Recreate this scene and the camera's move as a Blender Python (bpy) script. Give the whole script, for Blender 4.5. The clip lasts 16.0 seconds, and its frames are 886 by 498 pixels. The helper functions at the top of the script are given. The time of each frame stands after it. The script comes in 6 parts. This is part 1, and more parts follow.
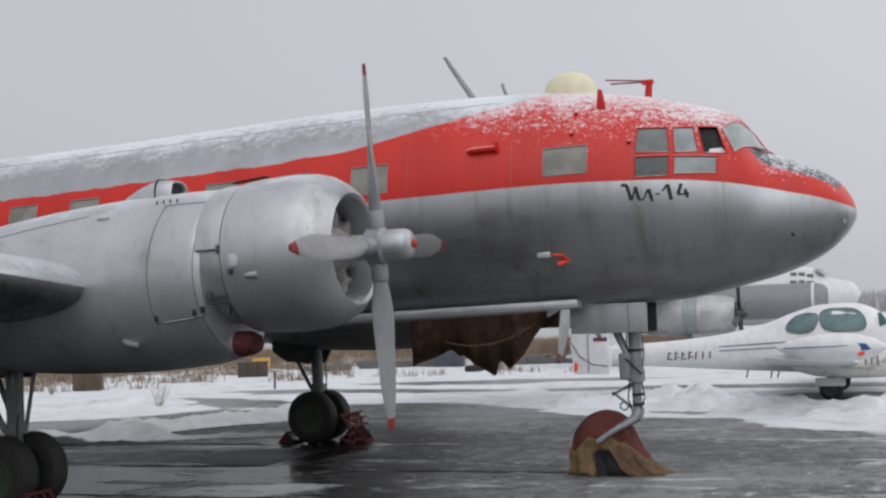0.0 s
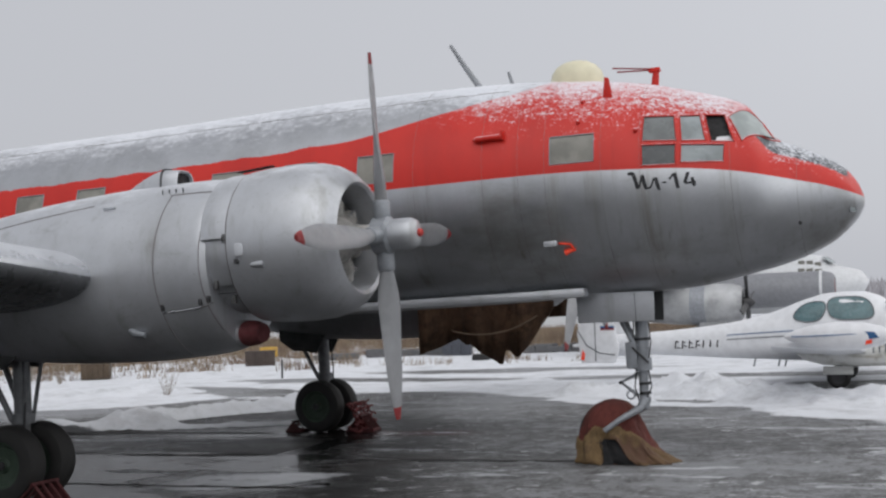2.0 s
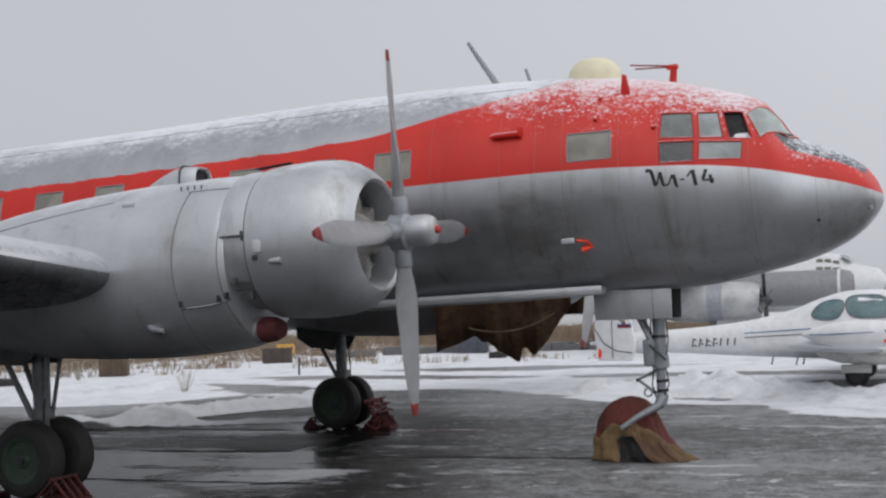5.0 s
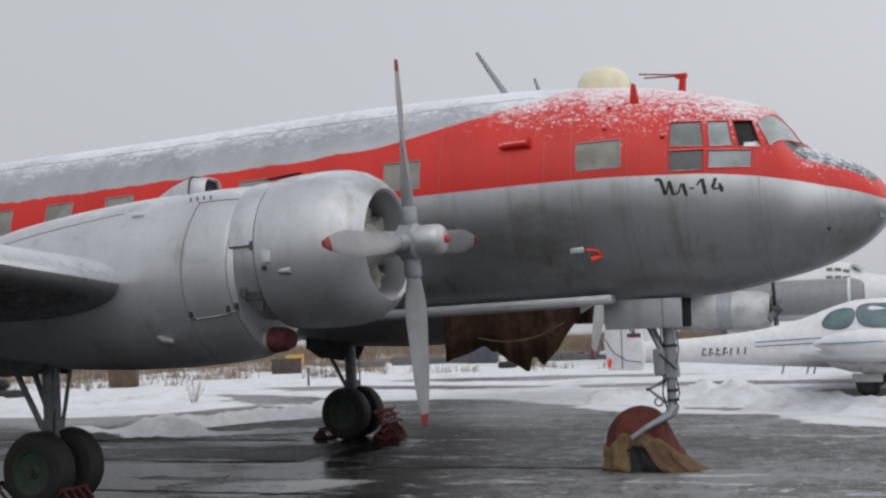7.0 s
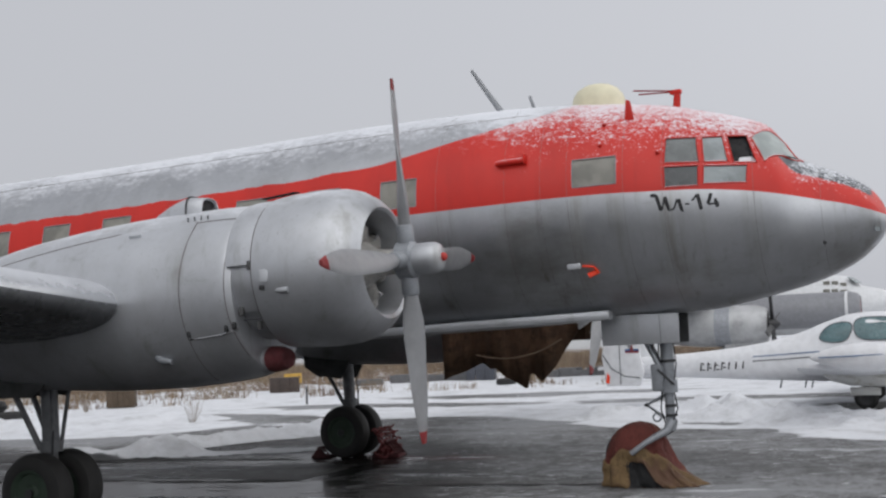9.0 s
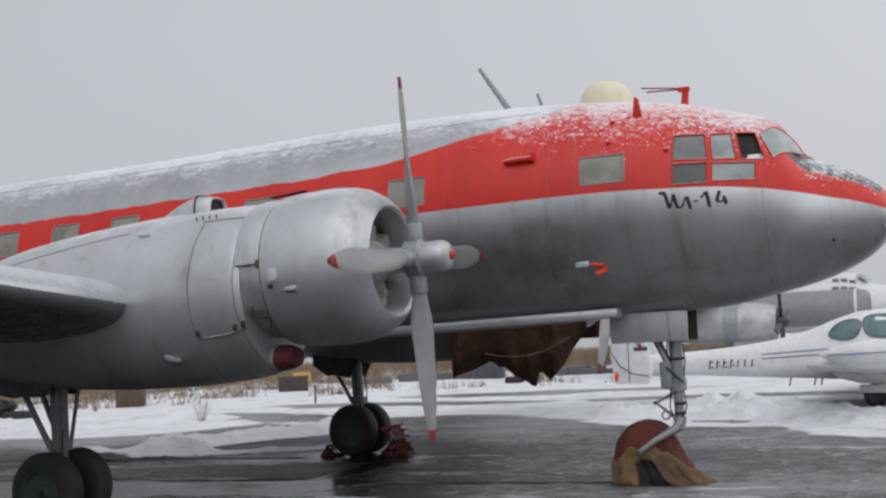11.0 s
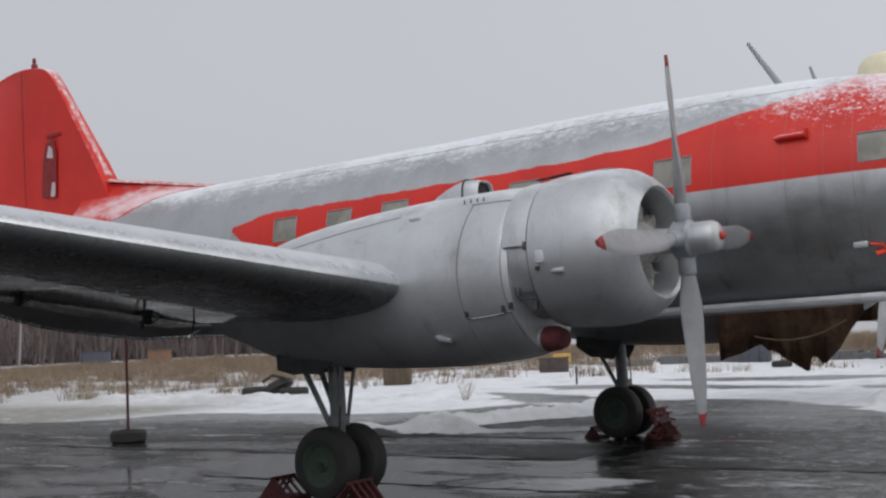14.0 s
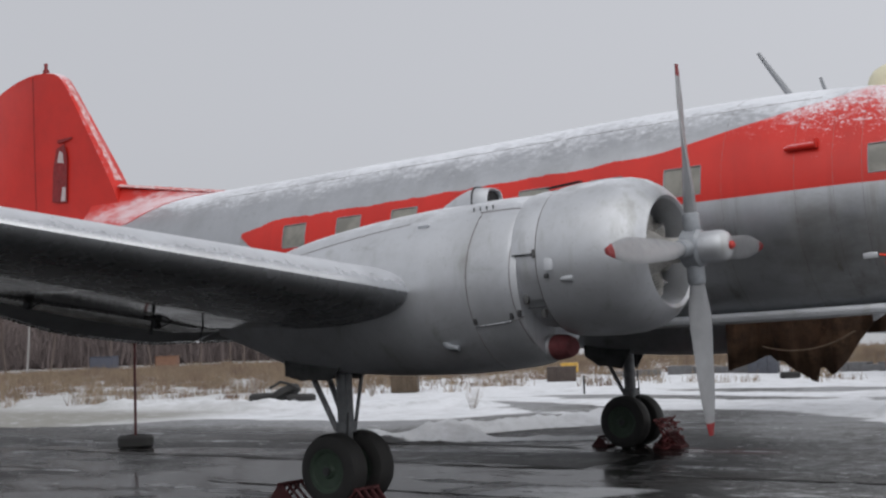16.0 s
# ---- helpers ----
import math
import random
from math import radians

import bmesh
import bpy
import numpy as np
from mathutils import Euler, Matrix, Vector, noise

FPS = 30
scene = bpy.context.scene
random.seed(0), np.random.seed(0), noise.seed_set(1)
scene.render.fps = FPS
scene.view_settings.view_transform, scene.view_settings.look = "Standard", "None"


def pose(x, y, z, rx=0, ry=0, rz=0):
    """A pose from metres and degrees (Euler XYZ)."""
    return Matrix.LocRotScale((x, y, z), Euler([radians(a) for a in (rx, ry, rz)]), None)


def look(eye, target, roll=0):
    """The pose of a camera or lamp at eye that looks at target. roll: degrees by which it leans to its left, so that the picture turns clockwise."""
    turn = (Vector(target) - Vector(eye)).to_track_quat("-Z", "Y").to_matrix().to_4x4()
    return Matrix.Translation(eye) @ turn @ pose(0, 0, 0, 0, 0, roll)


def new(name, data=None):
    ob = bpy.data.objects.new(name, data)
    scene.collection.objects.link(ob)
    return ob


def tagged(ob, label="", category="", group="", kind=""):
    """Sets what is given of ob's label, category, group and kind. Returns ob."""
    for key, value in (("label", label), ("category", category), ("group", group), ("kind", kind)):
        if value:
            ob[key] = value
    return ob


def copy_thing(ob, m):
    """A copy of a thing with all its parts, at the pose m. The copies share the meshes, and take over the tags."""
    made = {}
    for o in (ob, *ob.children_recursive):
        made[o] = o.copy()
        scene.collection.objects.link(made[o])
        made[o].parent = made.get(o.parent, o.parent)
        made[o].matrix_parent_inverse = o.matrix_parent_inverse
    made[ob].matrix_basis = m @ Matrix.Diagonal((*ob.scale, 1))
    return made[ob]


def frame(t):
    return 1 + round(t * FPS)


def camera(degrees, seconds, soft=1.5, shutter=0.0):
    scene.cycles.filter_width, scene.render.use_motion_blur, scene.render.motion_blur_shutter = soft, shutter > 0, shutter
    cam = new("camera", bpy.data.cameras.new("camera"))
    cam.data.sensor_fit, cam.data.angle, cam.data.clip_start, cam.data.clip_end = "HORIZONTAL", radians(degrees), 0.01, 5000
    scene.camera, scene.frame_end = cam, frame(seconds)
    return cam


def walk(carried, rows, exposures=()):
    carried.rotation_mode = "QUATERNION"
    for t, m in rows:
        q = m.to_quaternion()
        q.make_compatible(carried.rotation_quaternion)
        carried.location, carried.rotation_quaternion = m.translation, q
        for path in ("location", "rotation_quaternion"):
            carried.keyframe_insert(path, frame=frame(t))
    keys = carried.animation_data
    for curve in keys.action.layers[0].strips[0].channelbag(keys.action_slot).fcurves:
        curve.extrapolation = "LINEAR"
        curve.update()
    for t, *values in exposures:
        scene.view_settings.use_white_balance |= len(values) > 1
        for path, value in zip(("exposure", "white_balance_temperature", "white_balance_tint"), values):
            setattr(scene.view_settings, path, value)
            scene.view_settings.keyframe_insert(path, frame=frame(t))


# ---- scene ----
cam = camera(40.07, 16.0, soft=2.4)
ROWS = [
    (0.0, 9.846, -15.283, 1.988, 21.22, 3.46, -2.19),
    (0.5, 9.846, -15.274, 1.994, 21.25, 3.31, -2.19),
    (1.0, 9.847, -15.276, 1.986, 21.42, 3.22, -2.26),
    (1.5, 9.852, -15.283, 1.992, 21.71, 3.12, -2.29),
    (2.0, 9.851, -15.258, 1.993, 21.59, 2.94, -2.27),
    (2.5, 9.847, -15.257, 1.992, 21.58, 2.91, -2.35),
    (3.0, 9.842, -15.271, 1.984, 21.75, 2.80, -2.03),
    (3.5, 9.842, -15.260, 1.990, 22.08, 2.82, -1.99),
    (4.0, 9.846, -15.268, 1.987, 22.24, 2.84, -2.06),
    (6.5, 9.845, -15.272, 1.975, 22.64, 3.10, -2.32),
    (7.0, 9.836, -15.265, 1.976, 22.77, 3.37, -2.32),
    (7.5, 9.838, -15.276, 1.977, 22.49, 3.64, -2.46),
    (8.0, 9.841, -15.282, 1.980, 22.36, 3.87, -2.44),
    (8.5, 9.850, -15.294, 1.981, 22.40, 4.13, -2.69),
    (11.0, 9.847, -15.293, 1.978, 22.98, 4.12, -3.02),
    (11.5, 9.842, -15.282, 1.981, 23.16, 4.11, -2.92),
    (12.0, 9.853, -15.300, 1.984, 24.56, 4.27, -2.92),
    (12.5, 9.828, -15.320, 1.980, 27.55, 4.42, -2.72),
    (13.0, 9.818, -15.351, 1.976, 30.53, 3.95, -2.49),
    (13.5, 9.798, -15.363, 1.977, 32.95, 3.93, -2.65),
    (14.0, 9.771, -15.357, 1.984, 35.12, 3.84, -2.61),
    (14.5, 9.766, -15.376, 1.986, 37.26, 3.81, -2.59),
    (15.0, 9.765, -15.380, 1.979, 37.56, 3.74, -2.42),
    (15.5, 9.771, -15.379, 1.978, 36.98, 3.96, -2.21),
    (16.0, 9.769, -15.371, 1.971, 35.49, 4.25, -2.11),
]


def seen(x, y, z, yaw, pitch, roll):
    return pose(x, y, z, 0, 0, yaw) @ pose(0, 0, 0, 90 + pitch) @ pose(0, 0, 0, 0, 0, roll)


walk(cam, [(t, seen(x, y, z, a, b, c)) for t, x, y, z, a, b, c in ROWS])

# ---- sky and light ----
def make_sky():
    world = bpy.data.worlds.new("overcast")
    world.use_nodes = True
    nt = world.node_tree
    nt.nodes.clear()
    sky = nt.nodes.new("ShaderNodeTexSky")
    sky.sky_type, sky.sun_disc = "NISHITA", False
    sky.sun_elevation, sky.sun_rotation = radians(34), radians(60)
    sky.dust_density, sky.air_density = 6.0, 1.0
    hsv = nt.nodes.new("ShaderNodeHueSaturation")
    hsv.inputs["Saturation"].default_value = 0.12
    hsv.inputs["Value"].default_value = 0.10
    cloud = nt.nodes.new("ShaderNodeRGB")
    cloud.outputs[0].default_value = (0.65, 0.668, 0.725, 1)
    mixer = nt.nodes.new("ShaderNodeMix")
    mixer.data_type = "RGBA"
    mixer.inputs["Factor"].default_value = 0.70
    back = nt.nodes.new("ShaderNodeBackground")
    out = nt.nodes.new("ShaderNodeOutputWorld")
    nt.links.new(sky.outputs[0], hsv.inputs["Color"])
    nt.links.new(hsv.outputs[0], mixer.inputs[6])
    nt.links.new(cloud.outputs[0], mixer.inputs[7])
    where = nt.nodes.new("ShaderNodeTexCoord")
    split = nt.nodes.new("ShaderNodeSeparateXYZ")
    veil = nt.nodes.new("ShaderNodeMath")
    veil.operation = "MULTIPLY_ADD"
    veil.inputs[1].default_value, veil.inputs[2].default_value = 0.13, 1.075
    nt.links.new(where.outputs["Generated"], split.inputs[0])
    nt.links.new(split.outputs["X"], veil.inputs[0])
    nt.links.new(veil.outputs[0], back.inputs["Strength"])
    nt.links.new(mixer.outputs[2], back.inputs["Color"])
    nt.links.new(back.outputs[0], out.inputs["Surface"])
    scene.world = world


make_sky()
sun_data = bpy.data.lights.new("sun", "SUN")
sun_data.energy, sun_data.angle, sun_data.color = 1.35, radians(75), (1.0, 0.985, 0.97)
sun = new("sun", sun_data)
sun.matrix_world = look((16, -42, 52), (0, 0, 0))
scene.view_settings.exposure = 0.0


# ---- materials ----
class Shade:
    """A small helper to write node materials."""

    def __init__(self, name, rough=0.5, metal=0.0):
        self.mat = bpy.data.materials.new(name)
        self.mat.use_nodes = True
        self.nt = self.mat.node_tree
        self.bsdf = self.nt.nodes["Principled BSDF"]
        self.bsdf.inputs["Roughness"].default_value = rough
        self.bsdf.inputs["Metallic"].default_value = metal
        self.coord = self.nt.nodes.new("ShaderNodeTexCoord").outputs["Object"]

    def put(self, value, socket):
        if isinstance(value, (int, float)):
            socket.default_value = value
        elif isinstance(value, tuple):
            socket.default_value = (*value, 1) if len(socket.default_value) == 4 else value
        else:
            self.nt.links.new(value, socket)

    def mapped(self, scale):
        node = self.nt.nodes.new("ShaderNodeMapping")
        self.put(self.coord, node.inputs["Vector"])
        node.inputs["Scale"].default_value = scale
        return node.outputs[0]

    def noise(self, scale, detail=4.0, rough=0.55, stretch=None, kind="fac"):
        node = self.nt.nodes.new("ShaderNodeTexNoise")
        self.put(self.mapped(stretch) if stretch else self.coord, node.inputs["Vector"])
        node.inputs["Scale"].default_value = scale
        node.inputs["Detail"].default_value = detail
        node.inputs["Roughness"].default_value = rough
        return node.outputs[0]

    def voronoi(self, scale, stretch=None):
        node = self.nt.nodes.new("ShaderNodeTexVoronoi")
        self.put(self.mapped(stretch) if stretch else self.coord, node.inputs["Vector"])
        node.inputs["Scale"].default_value = scale
        return node.outputs["Distance"]

    def math(self, op, a, b=0.0, c=0.0, clamp=False):
        node = self.nt.nodes.new("ShaderNodeMath")
        node.operation, node.use_clamp = op, clamp
        for value, socket in zip((a, b, c), node.inputs):
            self.put(value, socket)
        return node.outputs[0]

    def ramp(self, value, lo, hi, a=0.0, b=1.0):
        node = self.nt.nodes.new("ShaderNodeMapRange")
        node.interpolation_type = "SMOOTHSTEP"
        for v, socket in zip((value, lo, hi, a, b), node.inputs):
            self.put(v, socket)
        return node.outputs[0]

    def mix(self, fac, a, b):
        node = self.nt.nodes.new("ShaderNodeMix")
        node.data_type = "RGBA"
        self.put(fac, node.inputs[0])
        self.put(a, node.inputs[6])
        self.put(b, node.inputs[7])
        return node.outputs[2]

    def attr(self, name):
        node = self.nt.nodes.new("ShaderNodeAttribute")
        node.attribute_name = name
        return node.outputs["Fac"]

    def axis(self, which, normal=False):
        node = self.nt.nodes.new("ShaderNodeSeparateXYZ")
        if normal:
            geo = self.nt.nodes.new("ShaderNodeNewGeometry")
            self.put(geo.outputs["Normal"], node.inputs[0])
        else:
            self.put(self.coord, node.inputs[0])
        return node.outputs[which]

    def random(self):
        return self.nt.nodes.new("ShaderNodeObjectInfo").outputs["Random"]

    def island(self):
        return self.nt.nodes.new("ShaderNodeNewGeometry").outputs["Random Per Island"]

    def bump(self, height, strength=0.3, distance=0.01):
        node = self.nt.nodes.new("ShaderNodeBump")
        node.inputs["Strength"].default_value = strength
        node.inputs["Distance"].default_value = distance
        self.put(height, node.inputs["Height"])
        self.nt.links.new(node.outputs[0], self.bsdf.inputs["Normal"])
        return self

    def color(self, value):
        self.put(value, self.bsdf.inputs["Base Color"])
        return self

    def rough(self, value):
        self.put(value, self.bsdf.inputs["Roughness"])
        return self

    def metal(self, value):
        self.put(value, self.bsdf.inputs["Metallic"])
        return self


def plain(name, color, rough=0.6, metal=0.0, vary=0.25, scale=6.0, bump=0.15):
    """A surface of one colour with two scales of wear."""
    s = Shade(name, rough, metal)
    dark = tuple(c * (1 - vary) for c in color)
    light = tuple(min(1, c * (1 + vary * 0.6)) for c in color)
    s.color(s.mix(s.ramp(s.noise(scale, 6), 0.3, 0.7), s.mix(s.noise(scale * 9, 3), dark, color), light))
    s.rough(s.ramp(s.noise(scale * 2.3, 4), 0.3, 0.7, max(0.05, rough - 0.12), min(1, rough + 0.12)))
    if bump:
        s.bump(s.noise(scale * 14, 4), bump, 0.004)
    return s.mat


SNOW = (0.74, 0.76, 0.80)


def snow_cover(s, base, lo, hi, scale=7.0, amount=1.0, streak=(0.35, 1, 1)):
    """Snow that lies where the surface faces up, broken up by wind."""
    up = s.axis(2, normal=True)
    broken = s.math("ADD", s.math("MULTIPLY", s.noise(scale, 8, 0.72, streak), 0.75), s.math("MULTIPLY", s.noise(scale * 4.5, 5, 0.7), 0.35))
    lie = s.math("ADD", up, s.math("MULTIPLY", s.math("SUBTRACT", broken, 0.55), 1.3))
    fac = s.math("MULTIPLY", s.ramp(lie, lo, hi), amount)
    return s.mix(fac, base, SNOW), fac


def aircraft_paint():
    s = Shade("aircraft_paint")
    grime = s.ramp(s.noise(1.1, 7, 0.65, (1, 1, 0.35)), 0.35, 0.75)
    fine = s.noise(22, 4)
    silver = s.mix(grime, (0.50, 0.515, 0.54), (0.395, 0.405, 0.42))
    silver = s.mix(s.math("MULTIPLY", fine, 0.3), silver, (0.30, 0.305, 0.31))
    streak = s.ramp(s.noise(2.6, 6, 0.65, (2.2, 1, 0.14)), 0.54, 0.76)
    roof = s.ramp(s.attr("above_lower"), -0.004, 0.004, 1.0, 0.12)
    silver = s.mix(s.math("MULTIPLY", s.math("MULTIPLY", streak, roof), 0.75), silver, (0.19, 0.18, 0.15))
    oily = s.ramp(s.noise(0.75, 7, 0.7, (0.45, 1, 0.9)), 0.45, 0.68)
    silver = s.mix(s.math("MULTIPLY", s.math("MULTIPLY", oily, roof), 0.50), silver, (0.17, 0.16, 0.125))
    silver = s.mix(s.math("MULTIPLY", s.ramp(s.noise(7, 8, 0.75, (0.5, 1, 1.2)), 0.56, 0.72), 0.4), silver, (0.24, 0.24, 0.235))
    run = s.math("MULTIPLY", s.attr("runs"), s.ramp(s.noise(3.0, 6, 0.7, (5, 1, 0.25)), 0.30, 0.62))
    silver = s.mix(s.math("MULTIPLY", run, 0.5), silver, (0.20, 0.18, 0.125))
    red = s.mix(grime, (0.56, 0.025, 0.016), (0.45, 0.020, 0.014))
    red = s.mix(s.math("MULTIPLY", streak, 0.3), red, (0.34, 0.02, 0.015))
    low = s.ramp(s.attr("above_lower"), -0.004, 0.004)
    ragged = s.math("MULTIPLY", s.math("SUBTRACT", s.noise(3.0, 6, 0.7, (0.6, 1, 1)), 0.5), 0.16)
    high = s.ramp(s.math("ADD", s.attr("below_upper"), s.math("MULTIPLY", ragged, s.attr("snowy"))), -0.006, 0.006)
    base = s.mix(s.math("MULTIPLY", low, high), silver, red)
    base = s.mix(s.ramp(s.math("ADD", s.attr("glare_panel"), s.math("MULTIPLY", ragged, 0.6)), -0.01, 0.01), base, (0.050, 0.060, 0.070))
    up = s.axis(2, normal=True)
    broken = s.math("ADD", s.math("MULTIPLY", s.noise(13.0, 8, 0.75, (0.6, 1, 1)), 0.55), s.math("ADD", s.math("MULTIPLY", s.math("ADD", s.math("MULTIPLY", s.math("SUBTRACT", s.noise(36, 3, 0.6, (0.8, 1, 1)), 0.5), s.math("ADD", 0.3, s.math("MULTIPLY", s.attr("front"), 0.7))), 0.5), 0.55), s.math("MULTIPLY", s.noise(1.1, 4, 0.6), 0.25)))
    lie = s.math("ADD", s.math("MULTIPLY", up, s.math("ADD", 0.82, s.math("MULTIPLY", s.attr("front"), 0.14))), s.math("MULTIPLY", s.math("SUBTRACT", broken, s.math("ADD", 0.64, s.math("MULTIPLY", s.attr("front"), 0.05))), s.math("ADD", 1.3, s.math("MULTIPLY", s.attr("front"), 1.0))))
    fac = s.math("MULTIPLY", s.ramp(lie, s.math("SUBTRACT", 0.56, s.math("MULTIPLY", s.attr("front"), 0.06)), s.math("ADD", 0.84, s.math("MULTIPLY", s.attr("front"), 0.06))), 0.86)
    s.color(s.mix(fac, base, SNOW))
    s.metal(s.math("MULTIPLY", s.math("SUBTRACT", 1.0, s.math("MAXIMUM", fac, s.math("MULTIPLY", low, high))), 0.86))
    s.rough(s.math("ADD", s.ramp(s.noise(5, 5), 0.3, 0.7, 0.33, 0.46), s.math("MULTIPLY", fac, 0.4)))
    s.bsdf.inputs["Specular IOR Level"].default_value = 0.35
    s.bump(s.math("ADD", s.math("MULTIPLY", s.noise(1.6, 3), 0.5), s.math("MULTIPLY", fac, 0.8)), 0.25, 0.02)
    return s.mat


def silver_paint(name, tone=1.0, snow=(0.75, 1.15), amount=0.8, metal=0.62, gloss=(0.40, 0.54), dirt=1.0, waves=0.18):
    s = Shade(name, 0.42, 0.35)
    grime = s.ramp(s.noise(1.3, 7, 0.65), 0.35, 0.75)
    base = s.mix(grime, tuple(tone * c for c in (0.52, 0.535, 0.56)), tuple(tone * c for c in (0.42, 0.43, 0.445)))
    streak = s.ramp(s.noise(3.0, 6, 0.65, (1.0, 1, 0.16)), 0.54, 0.76)
    base = s.mix(s.math("MULTIPLY", streak, 0.55 * dirt), base, tuple(tone * c for c in (0.23, 0.225, 0.20)))
    base = s.mix(s.math("MULTIPLY", s.ramp(s.noise(6, 8, 0.75, (0.4, 1, 1)), 0.55, 0.72), 0.4 * dirt), base, tuple(tone * c for c in (0.27, 0.27, 0.265)))
    base = s.mix(s.math("MULTIPLY", s.ramp(s.noise(30, 4, 0.7), 0.62, 0.72), 0.5 * dirt), base, tuple(tone * c for c in (0.16, 0.15, 0.14)))
    col, fac = snow_cover(s, base, *snow, amount=amount)
    s.color(col)
    s.metal(s.math("MULTIPLY", s.math("SUBTRACT", 1.0, fac), metal))
    s.rough(s.math("ADD", s.ramp(s.noise(5, 5), 0.3, 0.7, *gloss), s.math("MULTIPLY", fac, 0.35)))
    s.bump(s.noise(2.2, 4), waves, 0.02)
    return s.mat


def red_paint():
    s = Shade("red_paint", 0.45)
    base = s.mix(s.ramp(s.noise(1.2, 6, 0.65), 0.3, 0.75), (0.58, 0.026, 0.017), (0.46, 0.020, 0.014))
    s.bsdf.inputs["Specular IOR Level"].default_value = 0.3
    col, fac = snow_cover(s, base, 0.55, 0.9, scale=5, amount=0.7)
    s.color(col).bump(s.noise(3, 4), 0.15, 0.01)
    return s.mat


def rubber():
    s = Shade("rubber", 0.75)
    s.color(s.mix(s.noise(9, 6), (0.010, 0.010, 0.010), (0.028, 0.027, 0.026)))
    s.bump(s.noise(60, 3), 0.3, 0.003)
    return s.mat


def cloth(name, a, b, patch):
    s = Shade(name, 0.9)
    base = s.mix(s.ramp(s.noise(2.2, 7, 0.65), 0.35, 0.7), a, b)
    base = s.mix(s.ramp(s.noise(1.5, 4, 0.6), 0.52, 0.62), base, patch)
    base = s.mix(s.math("MULTIPLY", s.ramp(s.noise(7, 7, 0.7), 0.48, 0.66), 0.7), base, tuple(0.35 * c for c in a))
    s.color(s.mix(s.math("MULTIPLY", s.noise(30, 3), 0.35), base, tuple(0.5 * c for c in a)))
    s.bump(s.noise(9, 7, 0.62, (1, 1, 0.5)), 0.9, 0.035)
    return s.mat


def glass_pane(name, color, rough=0.12):
    """A grimy pane over a dim cabin."""
    s = Shade(name, rough)
    s.color(s.mix(s.ramp(s.noise(4, 6), 0.35, 0.7), color, tuple(1.5 * c for c in color)))
    s.rough(s.ramp(s.noise(7, 5), 0.35, 0.7, rough, rough + 0.2))
    return s.mat


PAINT = aircraft_paint()
SILVER = silver_paint("silver_paint")
SILVER_BARE = silver_paint("silver_paint_sheltered", snow=(1.2, 1.5), amount=0.5)
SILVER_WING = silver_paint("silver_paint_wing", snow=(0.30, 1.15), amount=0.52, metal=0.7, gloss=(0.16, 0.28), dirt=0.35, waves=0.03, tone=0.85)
# Darker copy of the wing's silver, with the underside's shade in its tone.
WING_UNDER_SHADED = silver_paint("wing_underside_shaded", 0.54, (1.2, 1.5), 0.3, metal=0.6, gloss=(0.22, 0.34), dirt=0.6, waves=0.04)
# Darker tone of the silver, for cowl throat, firewall and cooler mouth.
SILVER_DARK = silver_paint("silver_paint_dark", 0.72, (1.2, 1.5), 0.3, 0.2)
SKIN_DARK = plain("worn_gap", (0.07, 0.07, 0.07), 0.7)
RED = red_paint()
RUBBER = rubber()
RED_RAW = plain("red_metal", (0.20, 0.014, 0.016), 0.65)
PLUG_RED = plain("plug_red", (0.105, 0.024, 0.027), 0.9, vary=0.5)
DARK_METAL = plain("dark_metal", (0.05, 0.05, 0.052), 0.55, 0.5)
GREY_METAL = plain("grey_metal", (0.25, 0.265, 0.285), 0.45, 0.3, 0.25, 9.0)
GREY_SMOOTH = plain("grey_tube", (0.24, 0.25, 0.265), 0.7, 0.0, 0.08, 1.5, bump=0)
STEEL = plain("steel", (0.42, 0.42, 0.43), 0.3, 0.85)
GREEN_HUB = plain("green_hub", (0.030, 0.050, 0.033), 0.65)
BLACK = plain("black_paint", (0.012, 0.012, 0.014), 0.6, bump=0)
SEAM = plain("seam_shadow", (0.035, 0.036, 0.038), 0.7, bump=0)
RIVET = plain("rivet_line", (0.16, 0.14, 0.14), 0.6, bump=0)
WHITE = plain("white_paint", (0.67, 0.68, 0.70), 0.45, vary=0.12)
CREAM = plain("cream_dome", (0.66, 0.62, 0.45), 0.5, vary=0.1)
BLIND = glass_pane("window_blind", (0.165, 0.160, 0.140), 0.45)
COCKPIT = glass_pane("cockpit_glass", (0.19, 0.215, 0.22), 0.14)
COCKPIT_MILKY = glass_pane("cockpit_glass_dull", (0.105, 0.115, 0.115), 0.22)
WINDSCREEN = glass_pane("windscreen_frosted", (0.25, 0.28, 0.275), 0.3)
COCKPIT_DARK = glass_pane("cockpit_glass_dark", (0.045, 0.05, 0.052), 0.16)
# Near-black, stands for the shade inside openings.
DARK = plain("opening_shade", (0.008, 0.008, 0.009), 0.8, bump=0)
ORANGE = plain("orange_tag", (0.85, 0.06, 0.02), 0.5, bump=0)


def snow_crust():
    s = Shade("snow_crust", 0.8)
    s.color(s.mix(s.ramp(s.noise(9, 7, 0.75), 0.40, 0.62), (0.52, 0.16, 0.15), (0.66, 0.55, 0.56)))
    s.bump(s.noise(30, 5), 0.5, 0.01)
    return s.mat


SNOW_CRUST = snow_crust()
EDGE_METAL = plain("edge_metal", (0.86, 0.86, 0.86), 0.25, 0.9, vary=0.1, bump=0)


